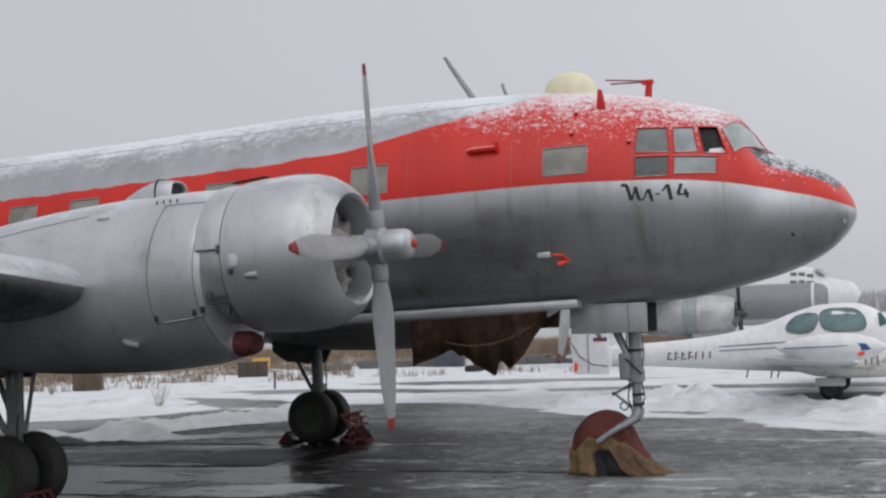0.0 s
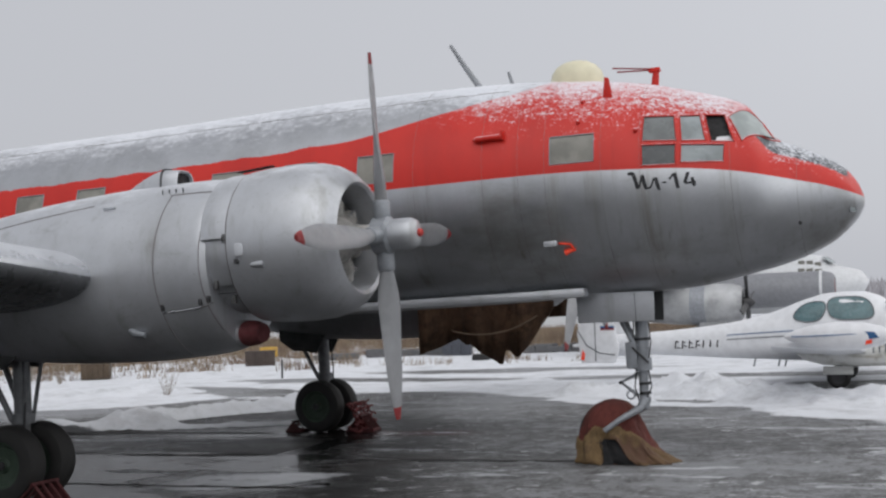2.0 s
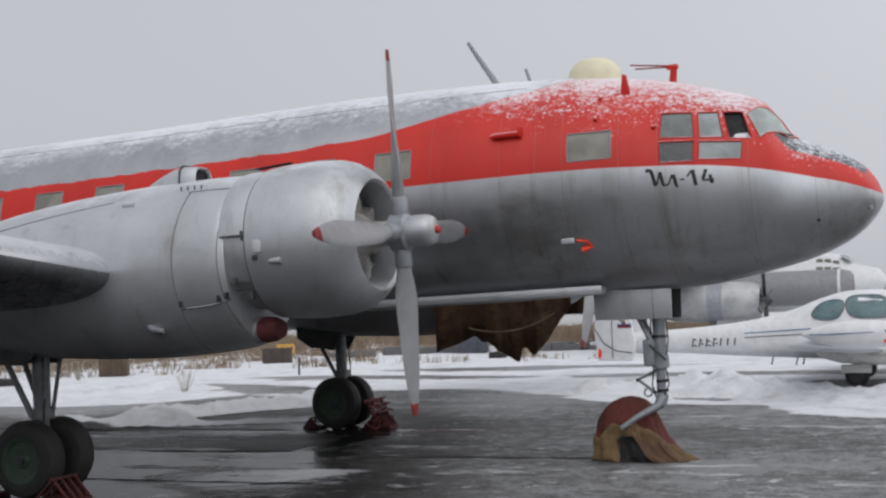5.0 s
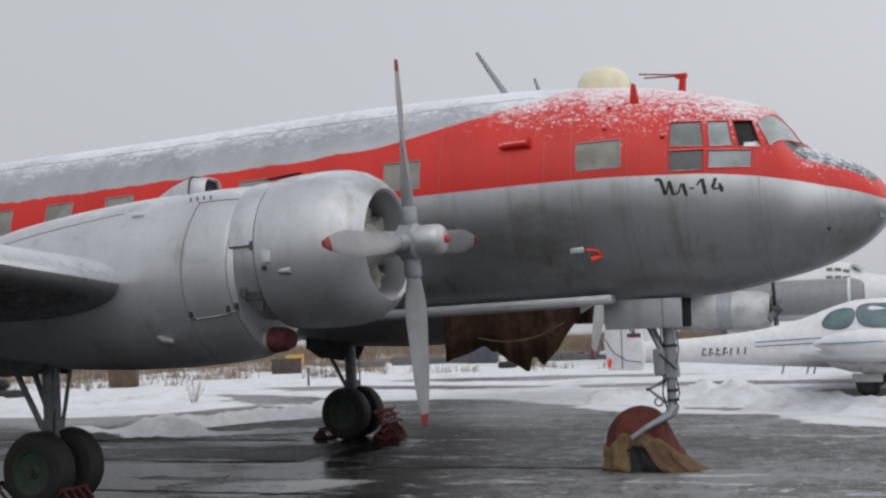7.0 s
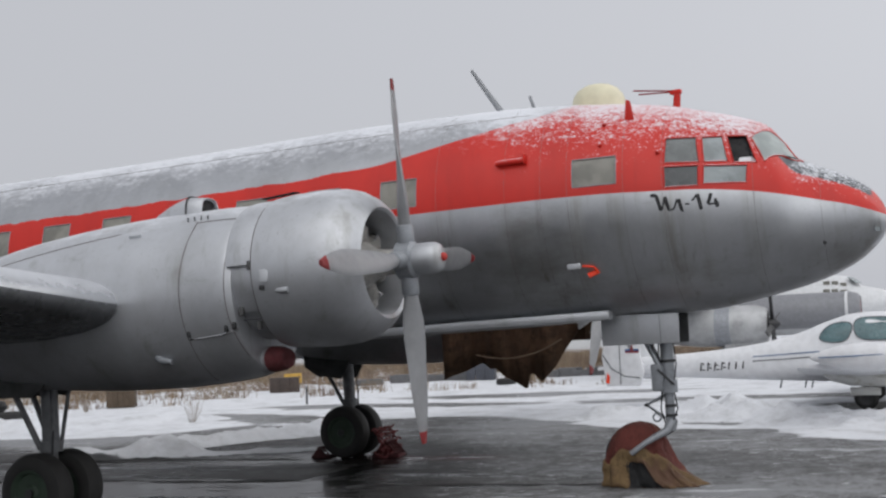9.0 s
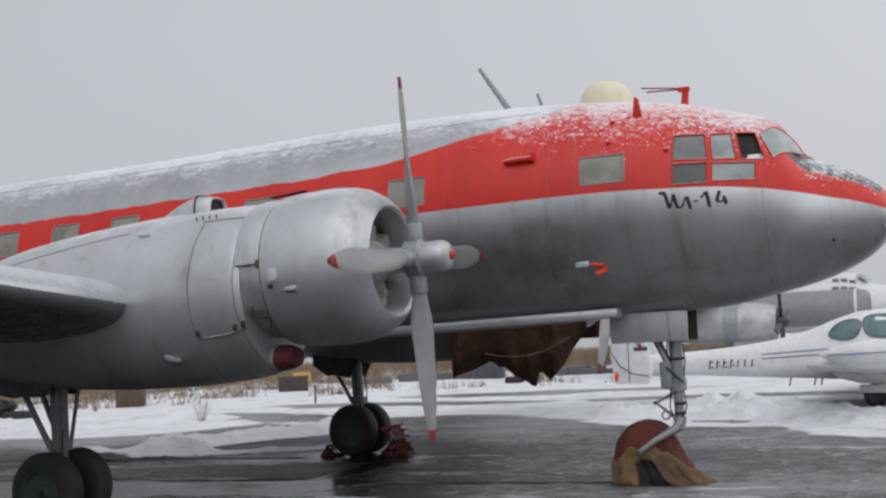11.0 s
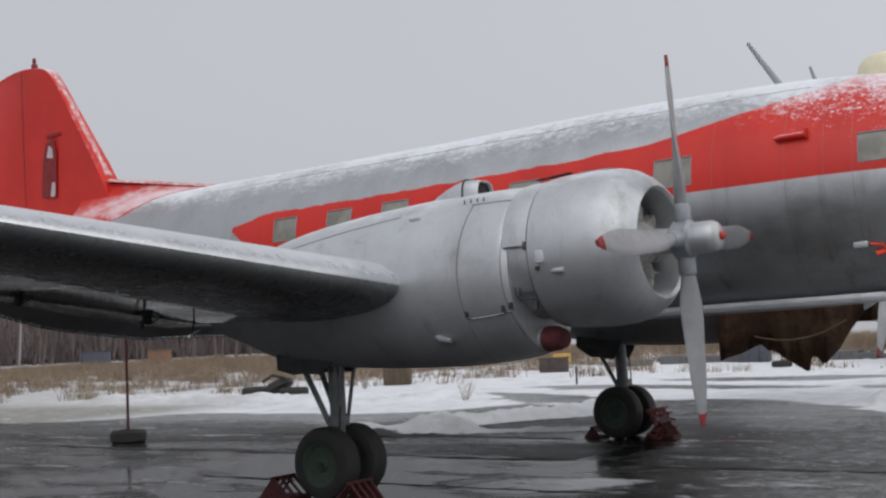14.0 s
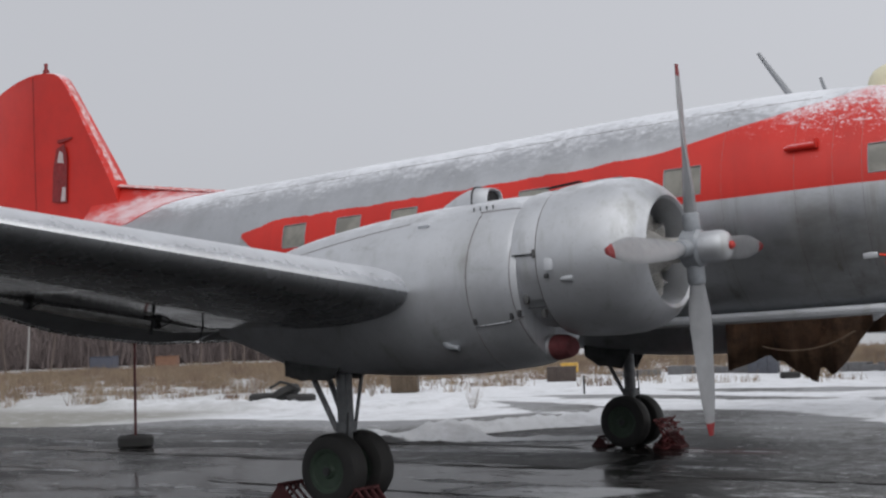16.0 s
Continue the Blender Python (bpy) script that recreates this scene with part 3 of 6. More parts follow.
def fin():
    outline = [(-12.94, 4.3), (-12.98, 5.85), (-12.86, 7.1), (-12.77, 7.52), (-12.5, 7.76), (-11.9, 7.92), (-11.23, 7.99), (-10.76, 7.95), (-10.36, 7.87), (-10.12, 7.64), (-9.3, 6.40), (-8.61, 5.36), (-8.3, 4.6)]
    for _ in range(2):
        cut = [outline[0]]
        for (ax, az), (bx, bz) in zip(outline, outline[1:]):
            cut += [(0.75 * ax + 0.25 * bx, 0.75 * az + 0.25 * bz), (0.25 * ax + 0.75 * bx, 0.25 * az + 0.75 * bz)]
        outline = cut + [outline[-1]]
    bm = bmesh.new()
    loops = []
    for k in range(9):
        t = k / 8
        s = math.sin(math.pi * t)
        loops.append([(x + (-10.5 - x) * 0.012 * (1 - s), (t - 0.5) * 0.42 * (0.25 + 0.75 * smooth(-13.0, -10.4, x)) * (1 - 0.45 * smooth(5, 8, z)), z - 0.02 * (1 - s)) for x, z in outline])
    rings(bm, loops)
    whole = part("tail_fin", bm, RED, airliner, "red tail fin with snow along its edge")
    dorsal = bmesh.new()
    loops = []
    for k in range(29):
        x = -5.72 - 3.6 * k / 28
        spread = 0.05 + 0.80 * smooth(-5.7, -7.6, x)
        top, bottom, wide = hull_top(x), hull_bottom(x), hull_wide(x)
        mid, half = (top + bottom) / 2, (top - bottom) / 2
        rise = max(0.0, 4.885 + 0.164 * (-5.72 - x) - top)
        upper, lower = [], []
        for j in range(17):
            v = -1 + j / 8
            y = min(spread, wide * 0.9) * v
            skin = mid + half * math.sqrt(max(0.0, 1 - (y / wide) ** 2))
            upper.append((x, y, skin + 0.012 + rise * (1 - abs(v)) ** 4))
            lower.append((x, y, skin - 0.05))
        loops.append(upper + lower[::-1])
    rings(dorsal, loops)
    part("dorsal_fin", dorsal, RED, whole)
    drift = bmesh.new()
    loops = []
    for k in range(31):
        t = k / 30
        x, z = -5.9 - 2.7 * t, 4.90 + 0.44 * t
        w, d = 0.05 + 0.05 * t + 0.02 * fbm(k * 0.6, 2.0), 0.05 + 0.05 * max(-0.5, fbm(k * 0.45, 7.0))
        loops.append([(x, w * 1.3 * math.cos(a), z + 0.012 + d * 0.5 * math.sin(a) - 0.03 * abs(math.cos(a))) for a in (2 * math.pi * i / 10 for i in range(10))])
    part("snow_drift", rings(drift, loops), SNOW_CRUST, whole, "snow lying along the fin's root")
    part("tail_lamp", turned([(0, 0.07), (0.10, 0.065), (0.12, 0.035), (0.22, 0.04), (0.24, 0.02)], 12, pose(-10.85, 0, 7.93, 0, -90, 0)), RED_RAW, whole, "small red lamp on the fin's top")
    part("rudder_joint", tube([(-11.02, -0.20, 5.0), (-11.06, -0.18, 6.5), (-11.12, -0.13, 7.9)], 0.008, 4), RED_RAW, whole)
    ridge_pts = [Vector((-8.70, 0, 5.46)).lerp(Vector((-10.14, 0, 7.66)), k / 40) for k in range(41)]
    cap = bmesh.new()
    loops = []
    for k, p in enumerate(ridge_pts):
        w = 0.13 * (0.9 + 0.25 * fbm(k * 0.5, 3.0)) * (1 - 0.4 * k / 40)
        d = 0.30 * (0.9 + 0.35 * fbm(k * 0.9, 9.0))
        loops.append([p + Vector((0.02, 0, 0.02)) + Vector((-0.83 * d * (1 - math.cos(t)) * 0.5, w * math.sin(t) * 1.25, -0.5 * d * (1 - math.cos(t)) * 0.5)) for t in (2 * math.pi * i / 12 for i in range(12))])
    part("snow_cap", rings(cap, loops), SNOW_CRUST, whole, "crust of snow along the fin's edge")
    # faded emblem as plain shapes
    for outline, mat, out in (
        ([(-10.52, 5.24), (-10.06, 5.19), (-10.02, 6.1), (-10.10, 6.36), (-10.34, 6.30), (-10.46, 5.9)], RED_RAW, 0.212),
        ([(-10.32, 6.02), (-10.12, 5.98), (-10.14, 6.18), (-10.24, 6.25)], FADED_WHITE, 0.216),
        ([(-10.24, 5.22), (-10.10, 5.22), (-10.08, 5.50), (-10.18, 5.50)], FADED_WHITE, 0.216),
        ([(-10.30, 6.40), (-9.86, 6.44), (-9.86, 6.47), (-10.30, 6.47)], RED_RAW, 0.21),
    ):
        part("emblem", slab(outline, 0.01), mat, whole, "faded emblem patch", pose(0, -out + 0.03, 0))
    for side in (-1, 1):
        tail = bmesh.new()
        loops = []
        for y in np.linspace(0.2, 5.4, 10):
            c = 2.7 - 1.3 * (y / 5.4) ** 1.3
            loops.append([(-10.3 - 0.12 * y - c * s, side * y, 4.35 + 0.06 * y + w * 0.10 * c) for s, w in ((0, 0), (0.12, 0.8), (0.4, 0.9), (0.8, 0.3), (1, 0), (0.8, -0.3), (0.4, -0.7), (0.12, -0.6))])
        rings(tail, loops)
        part("tailplane", tail, SILVER_WING, airliner, "silver tailplane")


fin()


def airfoil(y, lead, z, chord, thick, s0=0.0, s1=1.0, n=16, flat=False):
    """A section loop from s0 to s1 of the chord; the rear part droops."""
    upper, lower = [], []
    for k in range(n + 1):
        s = s0 + (s1 - s0) * (1 - math.cos(math.pi * k / n)) / 2
        t = 5 * thick * chord * (0.2969 * math.sqrt(s) - 0.126 * s - 0.3516 * s**2 + 0.2843 * s**3 - 0.1036 * s**4)
        line = 0.06 * s * (1 - s) * chord - 0.03 * s * chord
        upper.append(Vector((lead - s * chord, y, z + line + t * 1.05)))
        low = line - t * 0.92
        if flat and s > 0.42:
            low = -0.0675 * chord + 0.050 * (s - 0.42) * chord
        lower.append(Vector((lead - s * chord, y, z + low)))
    return upper + lower[::-1]


def wing_at(y):
    """Leading edge, height, chord and thickness at a distance from the middle."""
    out = max(0.0, y - 4.6)
    lead = 1.66 - 0.062 * out
    z = 2.47 + 0.107 * out
    chord = 4.22 - 0.21 * out if y < 15 else (4.22 - 0.21 * 10.4) * math.sqrt(max(0.03, 1 - ((y - 15) / 0.87) ** 2))
    return lead - (0 if y < 15 else (2.0 - chord) * 0.4), z, chord, 0.17 - 0.004 * out


# how far the trailing edge hangs below its line
flap_drop = curve_at([(1.0, 0.25), (4.1, 0.22), (5.4, 0.255), (6.2, 0.265), (6.9, 0.20), (7.6, 0.10), (7.9, 0.085), (10, 0.08), (15, 0.03)])


def light_band_metal():
    """Mirror metal for the light band under the wing's rear, light streaks painted in."""
    s = Shade("reflected_light_band", 0.06, 1.0)
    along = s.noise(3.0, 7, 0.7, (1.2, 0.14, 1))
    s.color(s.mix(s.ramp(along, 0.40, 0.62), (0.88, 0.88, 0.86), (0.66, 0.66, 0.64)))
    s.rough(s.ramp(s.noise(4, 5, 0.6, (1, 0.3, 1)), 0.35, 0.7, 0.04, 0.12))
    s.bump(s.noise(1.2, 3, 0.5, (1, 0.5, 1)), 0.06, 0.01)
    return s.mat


LIGHT_BAND = light_band_metal()
# Darker tone stands for the flap's shaded underside.
FLAP_SHADED = silver_paint("silver_paint_flap_shaded", 0.6, snow=(0.3, 0.9), amount=0.6, metal=0.3, dirt=0.6)


def wing(side):
    ys = [0.9, 2.5, 3.8, 4.6, 5.4, 6.4, 7.6, 9, 10.5, 12, 13.5, 15, 15.4, 15.65, 15.8, 15.86]
    bm = rings(bmesh.new(), [airfoil(side * y, *wing_at(y), 0.0, 0.80, 24, True) for y in ys])
    panel = part("wing", bm, SILVER_WING, airliner, "silver wing with snow along its leading edge")
    panel.data.materials.append(WING_UNDER_SHADED)
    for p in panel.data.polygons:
        # Faces that point down get the shaded copy.
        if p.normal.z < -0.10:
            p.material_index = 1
    for y0, y1, name in ((1.2, 3.86, "flap"), (3.9, 7.8, "flap"), (7.84, 14.6, "aileron")):
        loops = []
        for y in np.linspace(y0, y1, 12):
            lead, z, chord, thick = wing_at(y)
            hinge = Vector((lead - 0.80 * chord, side * y, z - 0.03 * chord))
            full = math.degrees(math.asin(flap_drop(y) / (0.2 * chord)))
            loop = []
            for p in airfoil(side * y, lead, z, chord, thick, 0.81, 1.0, 12):
                u = (hinge.x - p.x) / (0.2 * chord)
                turn = Matrix.Translation(hinge) @ Matrix.Rotation(radians(-full * (0.25 + 0.75 * u)), 4, "Y") @ Matrix.Translation(-hinge)
                loop.append(turn @ p)
            loops.append(loop)
        board = part(name, rings(bmesh.new(), loops), FLAP_SHADED, panel)
        board.data.materials.append(LIGHT_BAND)
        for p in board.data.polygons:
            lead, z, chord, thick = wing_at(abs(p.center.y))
            # The flap's front takes the light band, its rear keeps the painted shade.
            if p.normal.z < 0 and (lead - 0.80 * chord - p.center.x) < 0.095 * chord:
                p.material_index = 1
        edge = [max(loop, key=lambda p: -p.x) for loop in loops]
        # Metal tube added so that the edge shows as a bright line.
        part("edge_bright_line", tube([p + Vector((-0.012, 0, 0.004)) for p in edge], 0.026, 10), EDGE_METAL, panel, "metal tube added as the trailing edge's bright line")
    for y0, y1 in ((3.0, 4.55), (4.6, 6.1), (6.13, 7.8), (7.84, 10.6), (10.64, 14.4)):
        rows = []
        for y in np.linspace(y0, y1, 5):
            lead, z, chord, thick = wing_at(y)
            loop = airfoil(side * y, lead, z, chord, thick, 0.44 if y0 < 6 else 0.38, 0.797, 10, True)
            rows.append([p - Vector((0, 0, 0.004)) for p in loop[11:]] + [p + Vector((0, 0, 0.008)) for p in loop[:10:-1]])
        # Strip added for the band of reflected light ahead of the flap.
        part("light_band_panel", rings(bmesh.new(), rows), LIGHT_BAND, panel, "smooth metal strip added for the light band ahead of the flap")
    # hinge line, its brackets and a push rod
    def below(y, s, drop):
        lead, z, chord, thick = wing_at(y)
        return (lead - s * chord, side * y, z - 0.049 * chord - drop)
    part("hinge_rod", tube([below(y, 0.76, 0.02) for y in np.linspace(4.5, 10, 12)], 0.007, 6), DARK_METAL, panel)
    for y in (5.40, 7.35):
        part("hinge_bracket", turned([(-0.04, 0.02), (-0.03, 0.048), (0.03, 0.048), (0.04, 0.02)], 12, Matrix.Translation(below(y, 0.79, 0.05)) @ pose(0, 0, 0, 0, 0, 90)), DARK_METAL, panel)
        part("hinge_arm", tube([below(y, 0.72, 0.02), below(y, 0.79, 0.10), below(y, 0.83, 0.05)], 0.010, 6), DARK_METAL, panel)
    for y, r in ((5.70, 0.020), (4.85, 0.012)):
        part("push_rod", tube([below(y, 0.72, -0.03), below(y, 0.74, 0.20)], r, 8), DARK_METAL, panel)
    part("rod_plate", block((0.16, 0.30, 0.02), Matrix.Translation(below(5.65, 0.72, 0.012)), 0.005), DARK_METAL, panel)
    part("flap_slot", tube([below(y, 0.70, 0.012) for y in np.linspace(5.6, 7.6, 6)], 0.009, 5), SEAM, panel)
    return panel


wing(-1)
wing(1)


NACELLE = [(3.07, 3.425, 1.66, 0.765), (3.03, 3.445, 1.62, 0.79), (2.85, 3.46, 1.575, 0.80), (2.5, 3.465, 1.545, 0.80), (1.9, 3.46, 1.52, 0.80), (1.2, 3.43, 1.53, 0.78), (0.35, 3.36, 1.575, 0.74), (-0.65, 3.20, 1.69, 0.64), (-1.45, 2.82, 1.96, 0.42), (-1.92, 2.42, 2.12, 0.20), (-2.08, 2.27, 2.17, 0.06)]
nac_top, nac_bottom, nac_wide = [curve_at(sorted(NACELLE), k) for k in (1, 2, 3)]


def nac_point(x, a, y0, out=0.0):
    """A point of the nacelle's skin; a from the top, over the outboard side."""
    side = -1 if y0 < 0 else 1
    mid, half = (nac_top(x) + nac_bottom(x)) / 2, (nac_top(x) - nac_bottom(x)) / 2
    return Vector((x, y0 + side * (nac_wide(x) + out) * math.sin(a), mid + (half + out) * math.cos(a)))


def blade_mesh():
    """One propeller blade, along z from the hub."""
    loops = []
    for k in range(15):
        r = 0.16 + 1.74 * k / 14
        wide = (0.06 + 0.075 * smooth(0.2, 0.75, r)) * (1 - 0.55 * smooth(1.2, 1.9, r) ** 2)
        if k == 14:
            wide *= 0.55
        thick = 0.065 * (1 - 0.8 * smooth(0.15, 1.4, r)) + 0.004
        twist = radians(44 - 32 * smooth(0.2, 1.6, r))
        loop = []
        for i in range(12):
            a = 2 * math.pi * i / 12
            u, v = wide * math.cos(a), thick * math.sin(a)
            loop.append((u * math.sin(twist) * -1 + v * math.cos(twist), u * math.cos(twist) + v * math.sin(twist), r))
        loops.append(loop)
    return rings(bmesh.new(), loops)


BLADE = None
TIP_RED = plain("tip_red", (0.42, 0.03, 0.022), 0.6)
BLADE_GREY = plain("blade_grey", (0.25, 0.255, 0.265), 0.5, 0.2, 0.18, 3.0)
ENGINE_GREY = plain("engine_grey", (0.40, 0.39, 0.37), 0.5, 0.1, 0.45, 12.0)
AXIS_Z = 2.69


def propeller(y0, turn, parent):
    global BLADE
    hub = part("propeller", turned([(4.62, 0.14), (4.66, 0.20), (4.82, 0.20), (4.86, 0.15)], 24, pose(0, y0, AXIS_Z)), GREY_METAL, parent, "four-bladed propeller at rest")
    if BLADE is None:
        BLADE = mesh_of("blade", blade_mesh(), BLADE_GREY)
        BLADE.materials.append(RED_RAW)
        for p in BLADE.polygons:
            if p.center.z > 1.83:
                p.material_index = 1
    for k in range(4):
        ob = new("blade", BLADE)
        ob.parent = hub
        ob.matrix_basis = pose(4.74, y0, AXIS_Z, turn + 90 * k, 0, 0)
        part("blade_root", turned([(0.13, 0.085), (0.15, 0.092), (0.34, 0.092), (0.36, 0.085), (0.37, 0.06)], 18, pose(0, 0, 0, 0, -90, 0)), GREY_METAL, hub, "", pose(4.74, y0, AXIS_Z, turn + 90 * k, 0, 0))
    part("spinner", turned([(4.80, 0.150), (4.82, 0.163), (5.02, 0.165), (5.07, 0.158), (5.11, 0.135), (5.13, 0.09), (5.135, 0.06)], 28, pose(0, y0, AXIS_Z)), SILVER_BARE, hub)
    part("spinner_tip", turned([(5.13, 0.045), (5.165, 0.04), (5.18, 0.02)], 12, pose(0, y0, AXIS_Z)), TIP_RED, hub, "red tip")


def engine(y0, turn):
    side = -1 if y0 < 0 else 1
    loops = [[nac_point(x, 2 * math.pi * i / 48, y0) for i in range(48)] for x in np.linspace(3.07, -2.08, 90)]
    body = part("engine_nacelle", rings(bmesh.new(), loops), SILVER_BARE if side > 0 else SILVER, airliner, "silver engine nacelle")
    axis = pose(0, y0, AXIS_Z)
    cowl = part("cowling", turned([(3.37, 0.70), (3.33, 0.785), (3.35, 0.805), (3.55, 0.825), (3.88, 0.832), (4.12, 0.815), (4.27, 0.775), (4.39, 0.705), (4.47, 0.63), (4.495, 0.585), (4.47, 0.553), (4.37, 0.54), (4.0, 0.56), (3.8, 0.56)], 64, axis, (False, False)), SILVER, body, "round silver engine cowling")
    part("cowl_throat", turned([(2.9, 0.70), (3.04, 0.705), (3.36, 0.70), (3.5, 0.68)], 48, axis, (False, False)), SILVER_DARK, body, "darker silver ring behind the cowling")
    for a0, a1, low in ((-2.15, -1.505, 0.03), (-1.50, -0.003, 0.0), (0.003, 1.50, 0.0), (1.505, 2.15, 0.03)):
        loops = []
        for x, r in ((3.02, 0.772), (3.10, 0.786), (3.24, 0.79), (3.36, 0.782)):
            arc = [a0 + (a1 - a0) * j / 20 for j in range(21)]
            loops.append([(x, y0 + side * (r - low) * math.sin(t), AXIS_Z + (r - low) * math.cos(t)) for t in arc] + [(x, y0 + side * (r - low - 0.012) * math.sin(t), AXIS_Z + (r - low - 0.012) * math.cos(t)) for t in arc[::-1]])
        part("cowl_flap", rings(bmesh.new(), loops), SILVER, body)
    part("firewall", turned([(3.76, 0.66), (3.80, 0.66)], 40, axis), SILVER_DARK, body)
    part("gear_case", turned([(3.82, 0.30), (3.98, 0.30), (4.05, 0.285), (4.16, 0.27), (4.27, 0.24), (4.34, 0.19), (4.40, 0.15), (4.50, 0.135), (4.62, 0.13), (4.66, 0.12)], 32, axis), ENGINE_GREY, body, "grey reduction gear case")
    cyl = None
    for k in range(14):
        a = 360 * k / 14
        if cyl is None:
            bm = turned([(0.20, 0.075), (0.24, 0.085), (0.38, 0.09), (0.42, 0.08), (0.48, 0.07), (0.51, 0.03)], 10, pose(0, 0, 0, 0, -90, 0))
            for j in range(5):
                turned([(0.255 + 0.03 * j, 0.108), (0.265 + 0.03 * j, 0.108)], 12, pose(0, 0, 0, 0, -90, 0), bm=bm)
            cyl = mesh_of("cylinder", bm, ENGINE_GREY)
        ob = new("cylinder", cyl)
        ob.parent = body
        ob.matrix_basis = pose(4.19 - 0.10 * (k % 2), y0, AXIS_Z, a, 0, 0)
    for k in range(0, 14, 2):
        a = radians(360 * k / 14 + 8)
        part("ignition_lead", tube([(4.22, y0 - 0.30 * math.sin(a), AXIS_Z + 0.30 * math.cos(a)), (4.30, y0 - 0.40 * math.sin(a + 0.1), AXIS_Z + 0.40 * math.cos(a + 0.1)), (4.16, y0 - 0.48 * math.sin(a), AXIS_Z + 0.5 * math.cos(a))], 0.014, 6), STEEL, body)
    propeller(y0, turn, body)
    # air scoop on top
    loops = []
    def scoop_ring(x, w, h):
        ring = []
        for t in (2 * math.pi * i / 28 for i in range(28)):
            c, n = math.cos(t), math.sin(t)
            ring.append((x, y0 + w * math.copysign(abs(c) ** 0.55, c), 3.36 + (h * abs(n) ** 0.6 if n > 0 else -0.05 * abs(n) ** 0.6)))
        return ring
    for x, w, h in ((1.58, 0.03, 0.06), (1.74, 0.11, 0.13), (1.90, 0.155, 0.20), (2.06, 0.175, 0.255), (2.16, 0.18, 0.275), (2.36, 0.18, 0.255), (2.375, 0.172, 0.245), (2.37, 0.16, 0.232), (2.18, 0.145, 0.20)):
        loops.append(scoop_ring(x, w, h))
    scoop = part("air_scoop", rings(bmesh.new(), loops, caps=(True, True)), SILVER_BARE, body, "small air scoop with a dark mouth")
    # Near-black plate stands for the shade inside the scoop.
    part("scoop_mouth", rings(bmesh.new(), [scoop_ring(2.33, 0.157, 0.228), scoop_ring(2.335, 0.157, 0.228)]), DARK, scoop)
    part("scoop_band", tube([Vector(p) + Vector((0, 0, 0.004)) for p in scoop_ring(2.17, 0.184, 0.278)[:15]], 0.012, 5), DARK_METAL, scoop)
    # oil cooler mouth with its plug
    part("cooler_mouth", turned([(2.6, 0.19), (2.90, 0.19), (3.06, 0.178), (3.10, 0.172), (3.10, 0.165), (3.0, 0.16)], 28, pose(0, y0 + side * 0.05, 1.77) @ Matrix.Diagonal((1, 1.2, 0.82, 1)), (True, False)), SILVER_DARK, body)
    part("intake_plug", turned([(3.04, 0.160), (3.12, 0.172), (3.22, 0.160), (3.29, 0.125), (3.31, 0.05)], 24, pose(0, y0 + side * 0.05, 1.77) @ Matrix.Diagonal((1, 1.2, 0.82, 1))), PLUG_RED, body, "dull red plug in the oil cooler's mouth")
    # panel joints, doors and latches on the skin
    for x, a0, a1 in ((2.48, 0.62, 2.9), (3.03, 0.55, 2.5)):
        part("panel_joint", tube([nac_point(x + 0.03 * math.sin(3 * a), a, y0, 0.001) for a in np.linspace(a0, a1, 24)], 0.005, 4), RIVET, body)
    part("panel_joint", tube([nac_point(x, 0.62, y0, 0.001) for x in np.linspace(2.48, 3.03, 8)], 0.006, 4), RIVET, body)
    part("hinge_line", tube([nac_point(x, 2.08, y0, 0.004) for x in np.linspace(2.48, 3.09, 10)], 0.008, 5), STEEL, body)
    for x in (2.50, 2.96, 3.05):
        part("latch", block((0.035, 0.04, 0.07), Matrix.Translation(nac_point(x, 2.02, y0, 0.006)), 0.008), DARK_METAL, body)
    part("panel_joint", tube([nac_point(x, 0.75 - 0.08 * x, y0, 0.001) for x in np.linspace(-0.6, 1.5, 20)], 0.005, 4), RIVET, body)
    for k in range(4):
        part("louvre", block((0.014, 0.012, 0.095), Matrix.Translation(nac_point(2.36 + 0.085 * k, 0.56, y0, 0.0)) @ pose(0, 0, 0, side * -25, 20, 0), 0.006), SEAM, body)
    part("filler_cap", block((0.16, 0.03, 0.055), Matrix.Translation(nac_point(1.75, 0.74, y0, 0.003)) @ pose(0, 0, 0, side * -40, 0, 0), 0.012), SILVER_BARE, body)
    part("drain_pipe", tube([nac_point(2.0, 2.28, y0, -0.02), nac_point(2.08, 2.29, y0, 0.03), nac_point(2.2, 2.31, y0, 0.045)], [0.045, 0.04, 0.03], 10), GREY_METAL, body)
    part("gill_joint", tube([(x, y0 + side * 0.79 * math.sin(1.50), AXIS_Z + 0.79 * math.cos(1.50)) for x in np.linspace(3.05, 3.33, 5)], 0.006, 4), SEAM, body)
    part("gill_joint", tube([(x, y0 + side * 0.742 * math.sin(2.3), AXIS_Z + 0.742 * math.cos(2.3)) for x in np.linspace(3.05, 3.33, 5)], 0.006, 4), SEAM, body)
    for a, x in ((1.50, 3.31), (2.12, 3.12), (2.38, 3.25)):
        part("gill_bracket", block((0.05, 0.04, 0.09), Matrix.Translation((x, y0 + side * 0.775 * math.sin(a), AXIS_Z + 0.775 * math.cos(a))), 0.01), SKIN_DARK, body)
    part("gill_edge", tube([(3.33, y0 + side * 0.79 * math.sin(a), AXIS_Z + 0.79 * math.cos(a)) for a in np.linspace(0.1, 3.0, 30)], 0.004, 4), RIVET, body)
    a = 1.86
